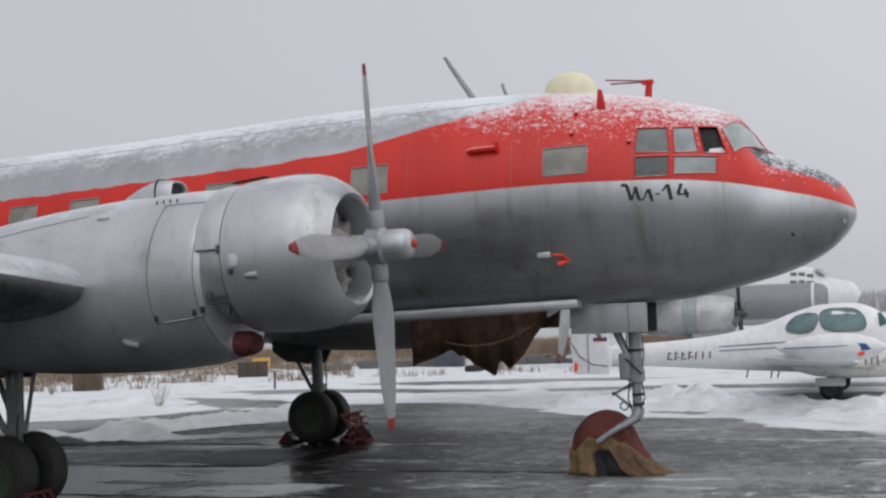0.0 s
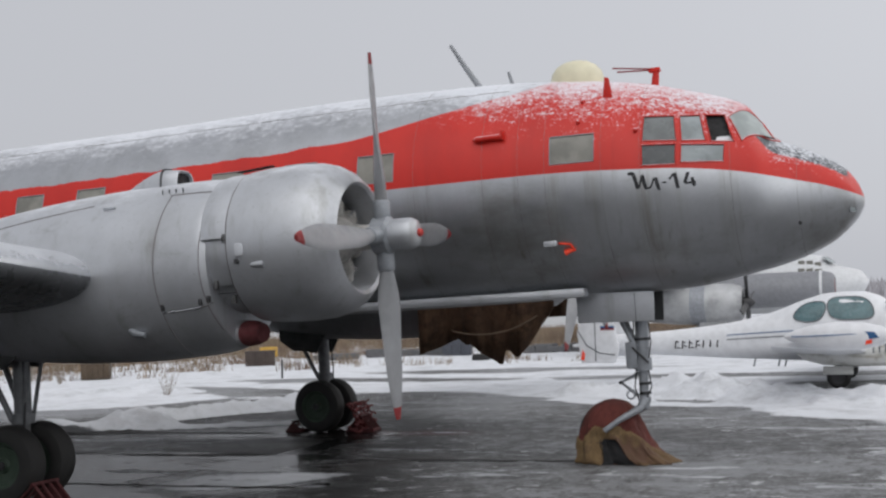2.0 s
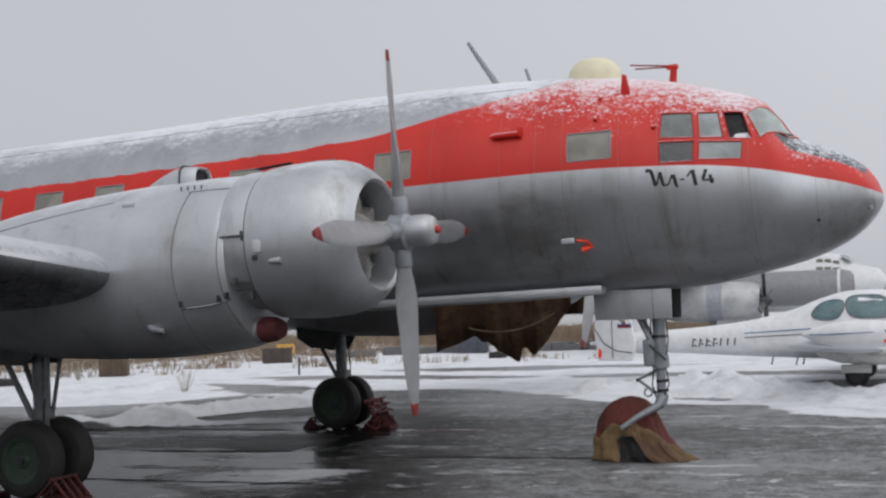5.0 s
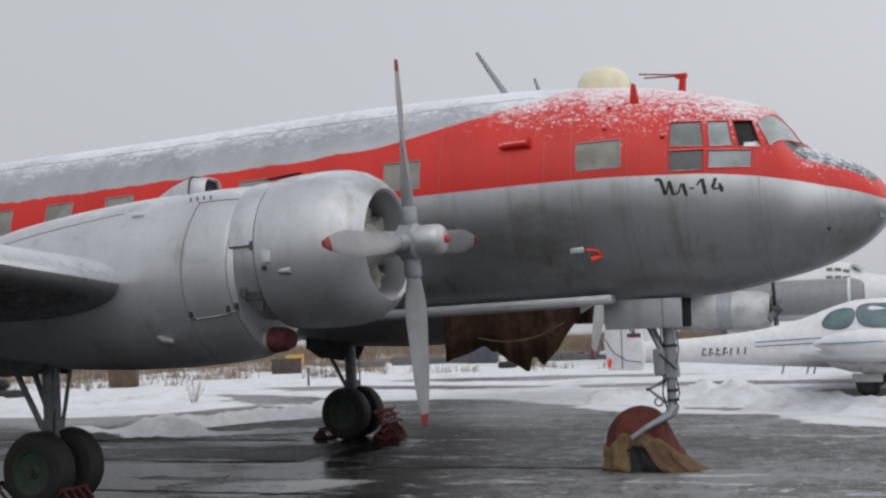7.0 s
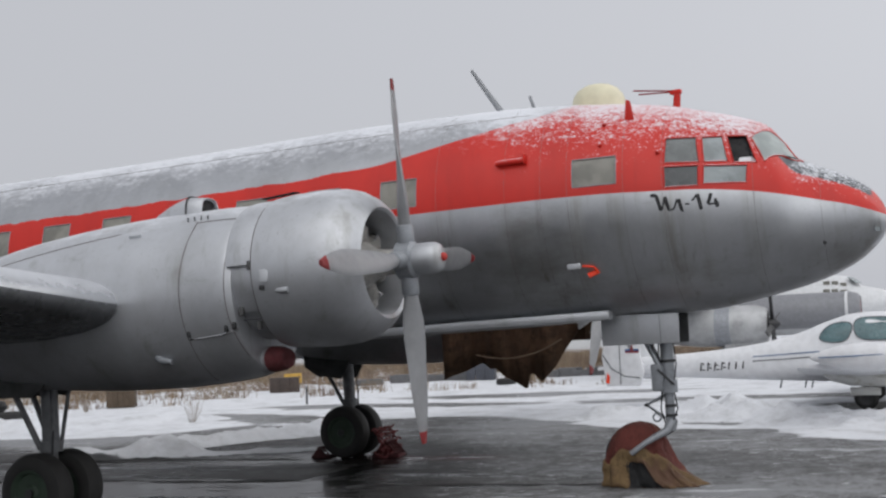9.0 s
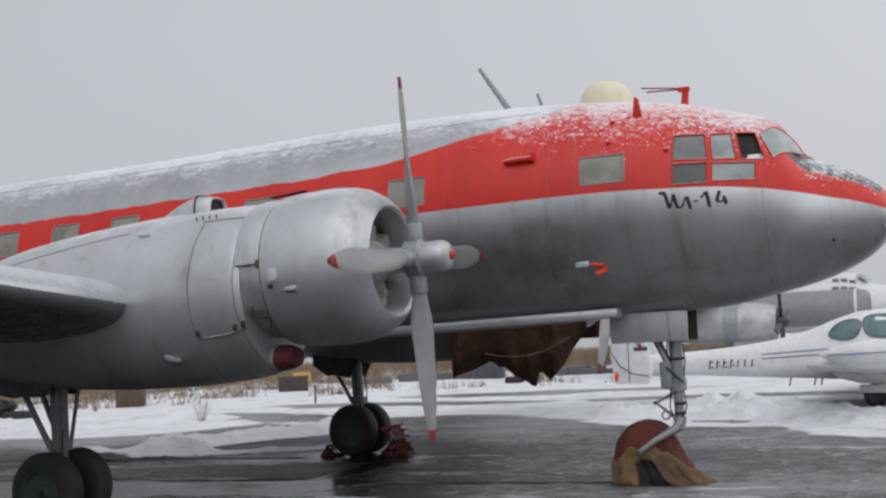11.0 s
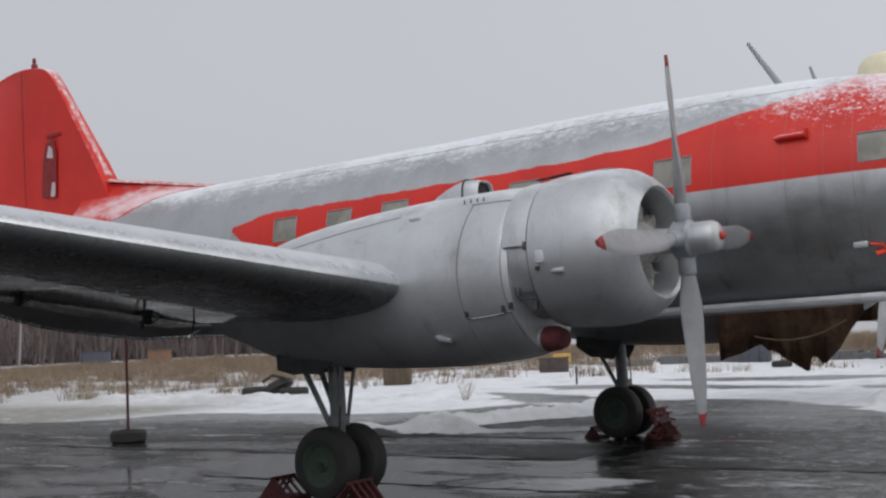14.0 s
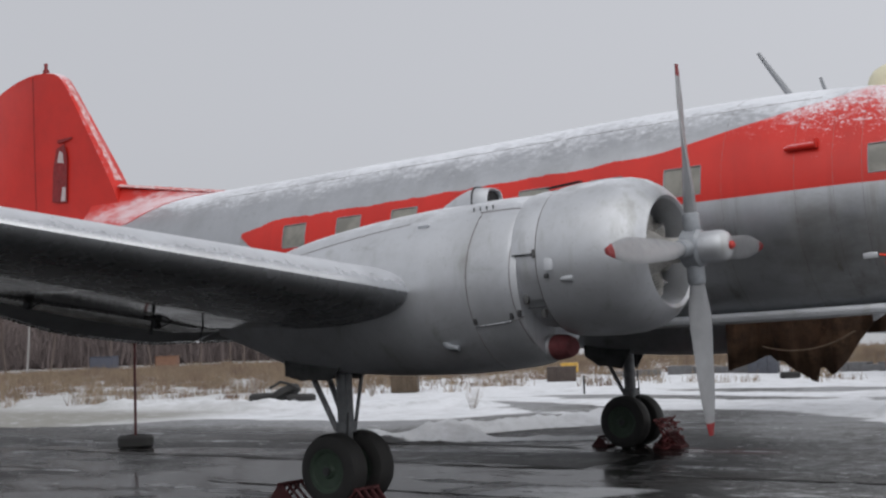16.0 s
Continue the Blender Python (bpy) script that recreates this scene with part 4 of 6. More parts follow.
    blister = part("blister", turned([(0, 0.002), (0.03, 0.03), (0.09, 0.042), (0.16, 0.045), (0.165, 0.02)], 14, Matrix.Translation((3.60, y0 + side * 0.825 * math.sin(a), AXIS_Z + 0.825 * math.cos(a))) @ Matrix.Diagonal((1, 0.7, 0.8, 1))), SILVER_BARE, cowl)
    part("access_cover", block((0.10, 0.012, 0.13), Matrix.Translation((3.50, y0 + side * 0.825 * math.sin(1.66), AXIS_Z + 0.825 * math.cos(1.66))) @ pose(0, 0, 0, side * 5, 0, 0), 0.005), SILVER, cowl)
    part("access_latch", block((0.05, 0.03, 0.05), Matrix.Translation((3.46, y0 + side * 0.83 * math.sin(1.80), AXIS_Z + 0.83 * math.cos(1.80))), 0.01), DARK_METAL, cowl)
    part("cowl_joint", tube([(4.12, y0 + side * 0.808 * math.sin(a), AXIS_Z + 0.805 * math.cos(a)) for a in np.linspace(-0.5, 0.6, 16)], 0.004, 4), SEAM, cowl)
    part("cowl_slot", block((0.42, 0.10, 0.012), pose(3.35, y0 + side * 0.12, 3.512, 0, -4, 0), 0.004), DARK, cowl)
    return body


ENGINE_Y = 3.83
engine(-ENGINE_Y, 3)
engine(ENGINE_Y, 141)


def wheel(name, radius, wide, hub_mat, parent, m):
    tyre = part(name, turned([(-wide / 2, radius * 0.60), (-wide / 2 - 0.01, radius * 0.75), (-wide * 0.42, radius * 0.93), (-wide * 0.22, radius), (wide * 0.22, radius), (wide * 0.42, radius * 0.93), (wide / 2 + 0.01, radius * 0.75), (wide / 2, radius * 0.60), (wide * 0.3, radius * 0.57), (-wide * 0.3, radius * 0.57)], 40, Matrix(), (False, False)), RUBBER, parent, "", m)
    part("rim", turned([(-wide * 0.48, radius * 0.62), (-wide * 0.44, radius * 0.52), (-wide * 0.36, radius * 0.48), (-wide * 0.33, radius * 0.22), (-wide * 0.42, radius * 0.17), (-wide * 0.43, 0.02)], 32, Matrix(), (False, True)), hub_mat, tyre)
    part("rim", turned([(wide * 0.48, radius * 0.62), (wide * 0.44, radius * 0.52), (wide * 0.36, radius * 0.48), (wide * 0.33, radius * 0.22), (wide * 0.42, radius * 0.17), (wide * 0.43, 0.02)], 32, Matrix(), (False, True)), hub_mat, tyre)
    return tyre


BAY_GREY = plain("bay_grey", (0.05, 0.052, 0.052), 0.6, 0.2, 0.4, 5.0)


GEAR_GREY = plain("gear_grey", (0.13, 0.136, 0.142), 0.5, 0.3, 0.3, 9.0)


def main_gear(y0):
    side = -1 if y0 < 0 else 1
    leg = part("main_gear", tube([(0, y0, 1.85), (0, y0, 0.95), (0, y0, 0.94), (0, y0, 0.44)], [0.10, 0.10, 0.078, 0.078], 18), GEAR_GREY, airliner, "grey main undercarriage leg with twin wheels")
    part("axle", tube([(0, y0 - 0.42, 0.44), (0, y0 + 0.42, 0.44)], 0.05, 12), DARK_METAL, leg)
    for dy in (-0.26, 0.26):
        wheel("wheel", 0.445, 0.30, GREEN_HUB, leg, pose(0, y0 + dy, 0.443, 0, 0, 90))
    for dx, dz, dy, r in ((-0.46, 1.74, -0.16, 0.036), (-0.46, 1.74, 0.16, 0.036), (0.20, 1.70, -0.14, 0.024), (0.20, 1.70, 0.14, 0.024))[: 1 if side > 0 else 4]:
        part("brace", tube([(dx, y0 + dy, dz), (math.copysign(0.07, dx), y0 + dy * 0.6, 0.92)], r, 10), GEAR_GREY, leg)
    part("collar", turned([(0, 0.135), (0.12, 0.135)], 18, pose(0, y0, 0.88, 0, -90, 0)), GEAR_GREY, leg)
    part("torque_link", tube([(-0.10, y0, 0.90), (-0.26, y0, 0.70), (-0.09, y0, 0.50)], 0.025, 8), DARK_METAL, leg)
    part("hydraulic_line", tube([(0.10, y0 + side * 0.08, 1.7), (0.12, y0 + side * 0.10, 1.1), (0.09, y0 + side * 0.12, 0.6)], 0.012, 6), BLACK, leg)
    for dy in (-0.30, 0.30):
        drop = 0.0 if side < 0 else 0.12
        door = slab([(-0.70, 1.84), (-0.69, 1.60), (-0.42, 1.53 - drop), (-0.30, 1.54 - drop), (0.02, 1.52 - 1.4 * drop), (0.20, 1.66), (0.20, 1.80)], 0.025, 0.006)
        part("gear_door", door, BAY_GREY, leg, "open undercarriage door", pose(0, y0 + dy, 0.0))


main_gear(-ENGINE_Y)
main_gear(ENGINE_Y)


def nose_gear():
    leg = part("nose_gear", tube([(6.52, 0, 1.98), (6.50, 0, 1.02), (6.50, 0, 1.01), (6.48, 0, 0.52)], [0.085, 0.085, 0.06, 0.06], 18), GREY_METAL, airliner, "grey nose undercarriage leg")
    part("collar", turned([(0, 0.11), (0.16, 0.11)], 18, pose(6.50, 0, 1.0, 0, -90, 0)), GREY_METAL, leg)
    part("steering_jack", block((0.15, 0.24, 0.34), pose(6.38, 0, 1.20), 0.03), GREY_METAL, leg)
    part("brace", tube([(6.20, -0.08, 1.82), (6.44, -0.07, 1.28)], 0.035, 10), GREY_METAL, leg)
    part("brace", tube([(6.20, 0.08, 1.82), (6.44, 0.07, 1.28)], 0.035, 10), GREY_METAL, leg)
    part("torque_link", tube([(6.46, 0, 0.98), (6.20, 0, 0.86), (6.42, 0, 0.68)], 0.026, 8), GREY_METAL, leg)
    part("tow_ring", tube([(6.33 + 0.05 * math.cos(t), -0.06, 0.70 + 0.05 * math.sin(t)) for t in np.linspace(0, 6.5, 14)], 0.012, 6), GREY_METAL, leg)
    for dy in (-0.19, 0.19):
        part("fork_arm", tube([(6.50, dy * 0.3, 0.64), (6.46, dy * 0.9, 0.54), (6.24, dy * 2.0, 0.42), (6.04, dy * 2.0, 0.29)], [0.06, 0.05, 0.036, 0.034], 12), GREY_METAL, leg)
    part("axle", tube([(5.98, -0.20, 0.22), (5.98, 0.20, 0.22)], 0.04, 12), GREY_METAL, leg)
    wheel("wheel", 0.36, 0.24, DARK_METAL, leg, pose(5.98, 0, 0.223, 0, 0, 90))
    for dy in (-0.30, 0.30):
        # The far door's shade is put into its dark grey.
        part("gear_door", slab([(5.77, 2.02), (6.76, 1.99), (6.745, 1.62), (5.95, 1.635), (5.77, 1.645)], 0.03, 0.008), SILVER_BARE if dy < 0 else BAY_GREY, leg, "open nose undercarriage door", pose(0, dy, 0))
    for dx, dy, r in ((0.085, -0.04, 0.009), (-0.09, -0.05, 0.010)):
        part("hose", tube([(6.52 + dx, dy, 1.75), (6.52 + dx * 1.25, dy * 1.3, 1.35), (6.50 + dx * 0.8, dy * 1.2, 1.05), (6.50 + dx * 1.2, dy * 1.4, 0.80), (6.47 + dx * 0.4, dy, 0.60)], r, 6), BLACK, leg, "black rubber hose")
    for z, r in ((1.62, 0.098), (1.38, 0.10), (0.82, 0.075), (0.70, 0.075)):
        part("clamp", turned([(0, r), (0.035, r)], 16, pose(6.505, 0, z, 0, -90, 0)), DARK_METAL, leg)
    part("jack_rod", tube([(6.40, -0.13, 1.30), (6.60, -0.13, 1.10)], 0.014, 8), DARK_METAL, leg)
    part("link_pin", tube([(6.20, -0.06, 0.86), (6.20, 0.06, 0.86)], 0.022, 8), DARK_METAL, leg)
    part("door_joint", tube([(6.52, -0.318, 1.98), (6.52, -0.318, 1.63)], 0.004, 4), SEAM, leg)


nose_gear()


# ---- the ground: wet apron, old snow, dead grass ----
def ridge(x, y, points, wide):
    """How near (x, y) lies to a line of points, 1 on it and 0 beyond its width."""
    best = 9e9
    for (ax, ay), (bx, by) in zip(points, points[1:]):
        dx, dy = bx - ax, by - ay
        t = min(max(((x - ax) * dx + (y - ay) * dy) / (dx * dx + dy * dy), 0), 1)
        best = min(best, math.hypot(x - ax - t * dx, y - ay - t * dy))
    return smooth(wide, 0.0, best)


# line of points, half width, height
BERMS = [
    ([(-5.9, 3.6), (-5.0, 3.8), (-3.9, 4.2)], 0.70, 0.34),
    ([(-5.0, 5.2), (-4.4, 6.2), (-3.7, 7.6), (-3.1, 9.2)], 0.75, 0.30),
    ([(-4.8, 4.2), (-3.2, 4.2), (-1.5, 4.9)], 0.42, 0.09),
    ([(2.4, 11.4), (4.4, 11.3), (5.8, 10.9)], 0.9, 0.28),
    ([(5.4, 10.6), (6.6, 9.8), (7.4, 9.4), (8.4, 9.0), (10, 8.8), (13, 8.4), (18, 8)], 1.7, 0.32),
    ([(-24.5, 13.0), (-21, 12.9), (-17, 12.4), (-13, 12.4), (-10.5, 14)], 1.8, 0.20),
]
# bare or icy places in the snow: x, y, half length, half width, turn in degrees
BARE = [(-7.9, 13.8, 3.4, 1.3, -28), (-6.0, 18.0, 5.5, 1.0, -10), (-3.4, 11.0, 2.0, 1.3, -20), (3.0, 17.5, 4.0, 0.9, 0), (9.0, 13.4, 3.4, 1.3, 0), (-3.0, 22.0, 5.0, 1.2, 5), (8.6, 17.5, 4.0, 1.0, 0), (5.2, 9.3, 1.0, 0.5, -45)]
POOLS = [(-2.4, 5.75, 1.2, 0.42, 0)]
snow_edge = curve_at([(-60, 4.2), (-24, 4.2), (-18, 4.3), (-16.4, 6.0), (-15.4, 7.8), (-11.7, 8.4), (-8, 9.2), (-6.5, 10.6), (-4.9, 10.4), (-3, 12.2), (0, 11.6), (2.4, 9.6), (3.3, 8.2), (4.9, 7.5), (6.4, 6.7), (7.7, 5.8), (9.3, 4.8), (14, 4.6), (40, 4.6)])
# scattered crusts of ice on the wet apron, and how much of each is covered
FLECKS = [((1.7, -2.1, 1.9, 1.0, 20), 0.66), ((-0.4, 2.0, 2.0, 0.45, 0), 0.44), ((3.2, 1.0, 1.8, 0.35, -6), 0.56), ((7.3, -0.5, 0.9, 0.16, 8), 0.60), ((2.2, 1.9, 1.5, 0.7, 0), 0.40), ((9.2, -1.6, 1.6, 0.8, 0), 0.42), ((-6.5, 1.6, 2.6, 0.6, 5), 0.42), ((4.6, -2.8, 1.2, 0.6, 0), 0.42)]
# channels where melt water runs: points and half width
CHANNELS = [
    ([(-8.0, 0.2), (-2.4, 0.3), (-0.8, 0.5), (0.9, 0.25), (1.15, 1.1), (1.0, 2.6)], 0.30),
    ([(-7.0, 3.0), (-3.7, 3.3), (-1.7, 3.4), (-0.5, 3.4), (1.2, 3.3)], 0.34),
    ([(0.4, -3.0), (0.8, -1.9), (1.0, -1.0), (1.0, 0.2)], 0.40),
    ([(2.2, 0.1), (3.6, -0.2), (5.6, 0.0)], 0.16),
    ([(-13.0, 5.0), (-10.5, 4.8), (-8.8, 5.3)], 0.40),
    ([(-19.0, 2.6), (-15.5, 2.9), (-12.8, 2.2)], 0.26),
]


def oval(x, y, spot):
    bx, by, rx, ry, turn = spot
    c, s = math.cos(radians(turn)), math.sin(radians(turn))
    return math.hypot(((x - bx) * c + (y - by) * s) / rx, (-(x - bx) * s + (y - by) * c) / ry)


def snow_at(x, y):
    """How much snow lies here (0 wet asphalt, 1 deep) and its height."""
    n1, n2 = fbm(x * 0.16, y * 0.22, 1.7), fbm(x * 0.55, y * 0.9, 4.2)
    mask = smooth(-0.5, 0.9, y - snow_edge(x) + 1.0 * n1 + 0.7 * n2)
    for spot in BARE:
        mask *= 1 - 0.82 * smooth(1.25, 0.65, oval(x, y, spot) + 0.35 * n2 + 0.25 * n1)
    height = 0.03 * mask * (1 + n2)
    near = -26 < x < 14 and y < 14
    lump = fbm(x * 2.3, y * 2.3, 3) if near else 0.0
    crumb = fbm(x * 6, y * 6, 8) if near and mask > 0.1 else 0.0
    for points, wide, high in BERMS:
        r = ridge(x, y, points, wide * (1 + 0.4 * n2 + 0.15 * lump))
        mask = max(mask, smooth(0.04, 0.22, r + 0.3 * n2 * r))
        height += high * r ** 1.3 * max(0.35, 0.85 + 0.35 * n2 + 0.48 * lump + 0.10 * crumb)
    height += 0.014 * crumb * mask
    for spot in POOLS:
        k = smooth(1.2, 0.75, oval(x, y, spot) + 0.3 * lump)
        mask, height = mask * (1 - 0.75 * k), height * (1 - 0.6 * k)
    thin = smooth(0.26, 0.55, fbm(x * 0.28, y * 1.1, 21.0) + 0.35 * fbm(x * 1.5, y * 3.0, 2.0)) * 0.58
    mask = max(mask, thin * smooth(-9, -3, y) * smooth(40, 20, y))
    for spot, much in FLECKS:
        mask = max(mask, much * smooth(1.25, 0.5, oval(x, y, spot) + 0.3 * n2))
    return min(1.0, max(mask, smooth(30, 60, y))), max(0.0, height)


def build_ground():
    xs = np.unique(np.r_[np.linspace(-3000, -90, 10), np.linspace(-90, -30, 70), np.linspace(-30, -12, 100), np.linspace(-12, 11, 210), np.linspace(11, 30, 40), np.linspace(30, 110, 16), np.linspace(110, 3000, 8)])
    ys = np.unique(np.r_[np.linspace(-3000, -40, 6), np.linspace(-40, -12, 10), np.linspace(-12, -5, 20), np.linspace(-5, 18, 190), np.linspace(18, 70, 90), np.linspace(70, 200, 20), np.linspace(200, 3000, 8)])
    verts, faces = [], []
    values = {"snow": [], "drained_shade": [], "rusty": [], "trodden": [], "wet": []}
    for y in ys:
        for x in xs:
            if -100 < x < 60 and -14 < y < 90:
                m, h = snow_at(x, y)
            else:
                m, h = (1.0 if y > 0 else 0.15), 0.0
            for wx, wy in ((0, -3.83), (0, 3.83), (6, 0)):
                if abs(x - wx) < 1.1 and abs(y - wy) < 0.9:
                    h = 0.0
            w = 0.0
            if -20 < x < 7 and -4 < y < 6:
                for points, wide in CHANNELS:
                    w = max(w, ridge(x, y, points, wide * (1.3 + 0.9 * fbm(x * 1.1, y * 1.1, 6))))
            verts.append((x, y, h))
            values["snow"].append(m)
            band = smooth(0.35, 0.8, y) * smooth(2.7, 1.6, y) * smooth(-6, -3, x) * smooth(1.6, 0.8, x)
            # The -0.10 term puts the airliner's shade and dark reflection into the apron.
            values["drained_shade"].append(0.36 * smooth(1.6, 4.6, x + 0.30 * y) - 0.16 - 0.10 * smooth(-7, -3, x) * smooth(3.2, 1.2, x) * smooth(1.2, -1.0, y) + 0.30 * smooth(4.0, 8, y) * smooth(4, 0, x) + 0.24 * band + 0.22 * smooth(-5, -9, x) * smooth(0.8, 3.0, y))
            values["rusty"].append(0.8 * smooth(1.1, 0.2, math.hypot((x - 1.7) / 1.6, (y - 3.4) / 0.7)))
            values["trodden"].append(0.95 * smooth(-14, -19, x) * smooth(14, 9, y) + 0.5 * smooth(-20, -30, x) * smooth(10, 14, y) + 0.22 * smooth(-9, -6, x) * smooth(1, -2, x) * smooth(9, 6, y))
            values["wet"].append(w)
    nx = len(xs)
    for j in range(len(ys) - 1):
        for i in range(nx - 1):
            a = j * nx + i
            faces.append((a, a + 1, a + nx + 1, a + nx))
    me = bpy.data.meshes.new("ground")
    me.from_pydata(verts, [], faces)
    for key, row in values.items():
        me.attributes.new(key, "FLOAT", "POINT").data.foreach_set("value", np.array(row, np.float32))
    me.polygons.foreach_set("use_smooth", [True] * len(faces))
    return me


def ground_material():
    s = Shade("wet_apron_and_snow", 0.4)
    mul, add, less = (lambda a, b: s.math("MULTIPLY", a, b)), (lambda a, b: s.math("ADD", a, b)), (lambda a, b: s.math("SUBTRACT", a, b))
    fine = s.noise(38, 5, 0.7)
    mid = s.noise(1.4, 8, 0.7, (0.6, 1.2, 1))
    big = s.noise(0.32, 5, 0.6, (0.6, 1.5, 1))
    drained_shade = s.attr("drained_shade")
    wet = s.ramp(add(s.attr("wet"), mul(less(s.noise(2.2, 7, 0.7, (0.7, 1.2, 1)), 0.5), 1.1)), 0.25, 0.55)
    asphalt = s.mix(s.ramp(mid, 0.36, 0.66), (0.012, 0.0115, 0.011), (0.046, 0.045, 0.044))
    asphalt = s.mix(s.ramp(s.noise(9, 7, 0.75), 0.40, 0.66), asphalt, (0.075, 0.073, 0.071))
    asphalt = s.mix(mul(s.ramp(s.noise(0.5, 5), 0.5, 0.7), 0.35), asphalt, (0.050, 0.036, 0.028))
    asphalt = s.mix(s.ramp(drained_shade, 0.0, 0.20, 0.0, 0.75), asphalt, s.mix(s.ramp(mid, 0.35, 0.65), (0.050, 0.049, 0.047), (0.095, 0.094, 0.092)))
    # frozen slush: mottled at several sizes
    mottle = add(mul(s.noise(3.4, 10, 0.75, (0.9, 0.7, 1)), 0.60), mul(s.noise(15, 6, 0.75, (1.3, 0.5, 1)), 0.40))
    level = add(add(mottle, mul(less(big, 0.5), 0.45)), mul(drained_shade, 0.55))
    icy = s.ramp(level, 0.50, 0.66)
    crust = s.ramp(level, 0.60, 0.70)
    icy = mul(icy, less(1.0, mul(wet, 0.95)))
    asphalt = s.mix(mul(icy, 0.85), asphalt, s.mix(fine, (0.12, 0.121, 0.122), (0.24, 0.242, 0.246)))
    asphalt = s.mix(mul(mul(crust, icy), 0.6), asphalt, s.mix(s.noise(55, 3), (0.22, 0.225, 0.235), (0.42, 0.43, 0.45)))
    fleck = mul(s.ramp(add(s.noise(4.5, 9, 0.72, (0.7, 1.0, 1)), mul(less(s.noise(0.7, 4), 0.5), 0.35)), 0.60, 0.65), less(1.0, wet))
    asphalt = s.mix(mul(fleck, 0.85), asphalt, s.mix(fine, (0.45, 0.455, 0.46), (0.85, 0.86, 0.88)))
    asphalt = s.mix(mul(wet, 0.8), asphalt, (0.010, 0.009, 0.0085))
    asphalt = s.mix(mul(s.attr("rusty"), s.ramp(s.noise(3, 6), 0.35, 0.6)), asphalt, (0.13, 0.035, 0.035))
    chips = mul(s.ramp(s.noise(7.0, 7, 0.75, (0.38, 1.4, 1)), 0.55, 0.63), s.ramp(drained_shade, 0.02, 0.18))
    asphalt = s.mix(mul(chips, 0.75), asphalt, s.mix(fine, (0.30, 0.305, 0.31), (0.50, 0.505, 0.515)))
    # Low values go towards black, the airliner's painted shade among them.
    asphalt = s.mix(s.ramp(drained_shade, -0.10, 0.18, 0.60, 0.14), asphalt, (0.0, 0.0, 0.0))
    dry = s.ramp(add(add(s.noise(0.55, 8, 0.7, (0.6, 1.3, 1)), mul(big, -0.3)), drained_shade), 0.14, 0.30)
    dry = mul(dry, less(1.0, mul(wet, 0.7)))
    cover = s.attr("snow")
    speck = add(cover, mul(less(add(mul(s.noise(2.6, 9, 0.75, (0.6, 1.4, 1)), 0.60), mul(s.noise(13, 6, 0.75, (0.8, 1.1, 1)), 0.40)), 0.5), 1.35))
    lies = s.ramp(speck, 0.50, 0.62)
    lies = mul(lies, less(1.0, mul(wet, 0.9)))
    dirty = s.mix(s.ramp(s.noise(1.1, 7, 0.7), 0.42, 0.75), (0.67, 0.685, 0.715), (0.47, 0.48, 0.495))
    dirty = s.mix(mul(s.ramp(s.noise(5, 8, 0.75, (0.7, 1.2, 1)), 0.50, 0.70), 0.5), dirty, (0.44, 0.45, 0.46))
    dirty = s.mix(mul(s.ramp(s.noise(26, 4, 0.7), 0.55, 0.75), 0.4), dirty, (0.36, 0.34, 0.31))
    dirty = s.mix(mul(s.attr("trodden"), s.ramp(s.noise(1.8, 8, 0.75), 0.22, 0.50)), dirty, (0.24, 0.235, 0.215))
    # thin snow lets the ground show through
    deep = s.ramp(cover, 0.45, 0.8, 0.55, 1.0)
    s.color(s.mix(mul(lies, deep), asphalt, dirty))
    gloss = add(mul(s.math("MAXIMUM", dry, icy), 0.40), add(0.07, mul(fine, 0.07)))
    s.rough(s.mix(lies, gloss, (0.75, 0.75, 0.75)))
    damp = mul(s.math("MAXIMUM", dry, icy), less(1.0, mul(wet, 0.8)))
    s.put(mul(less(1.0, lies), add(0.016, mul(damp, 0.120))), s.bsdf.inputs["Specular IOR Level"])
    height = add(mul(add(fine, mul(mottle, 2.5)), add(0.04, mul(s.math("MAXIMUM", dry, icy), 0.58))), mul(lies, add(0.8, mul(s.noise(7, 7, 0.65), 1.1))))
    s.bump(height, 0.6, 0.025)
    return s.mat


ground = new("ground", build_ground())
ground.data.materials.append(ground_material())
tagged(ground, "wet grey apron with ice, puddles and old snow", "ground", kind="structure")

# ---- covers and chocks on the airliner ----
COVER_RED = cloth("wheel_cover_cloth", (0.14, 0.034, 0.026), (0.07, 0.022, 0.018), (0.17, 0.085, 0.045))
COVER_BROWN = cloth("engine_cover_cloth", (0.125, 0.070, 0.040), (0.075, 0.042, 0.026), (0.165, 0.095, 0.055))
COVER_TAN = cloth("tan_cloth", (0.20, 0.13, 0.06), (0.13, 0.08, 0.04), (0.09, 0.045, 0.03))


cover_back = curve_at([(0, -0.42), (0.30, -0.41), (0.56, -0.34), (0.70, -0.22), (0.78, -0.07), (0.80, 0.03)])
cover_front = curve_at([(0, 0.80), (0.05, 0.72), (0.20, 0.56), (0.42, 0.44), (0.66, 0.33), (0.77, 0.20), (0.80, 0.07)])
cover_wide = curve_at([(0, 0.36), (0.30, 0.29), (0.60, 0.23), (0.75, 0.14), (0.80, 0.02)])


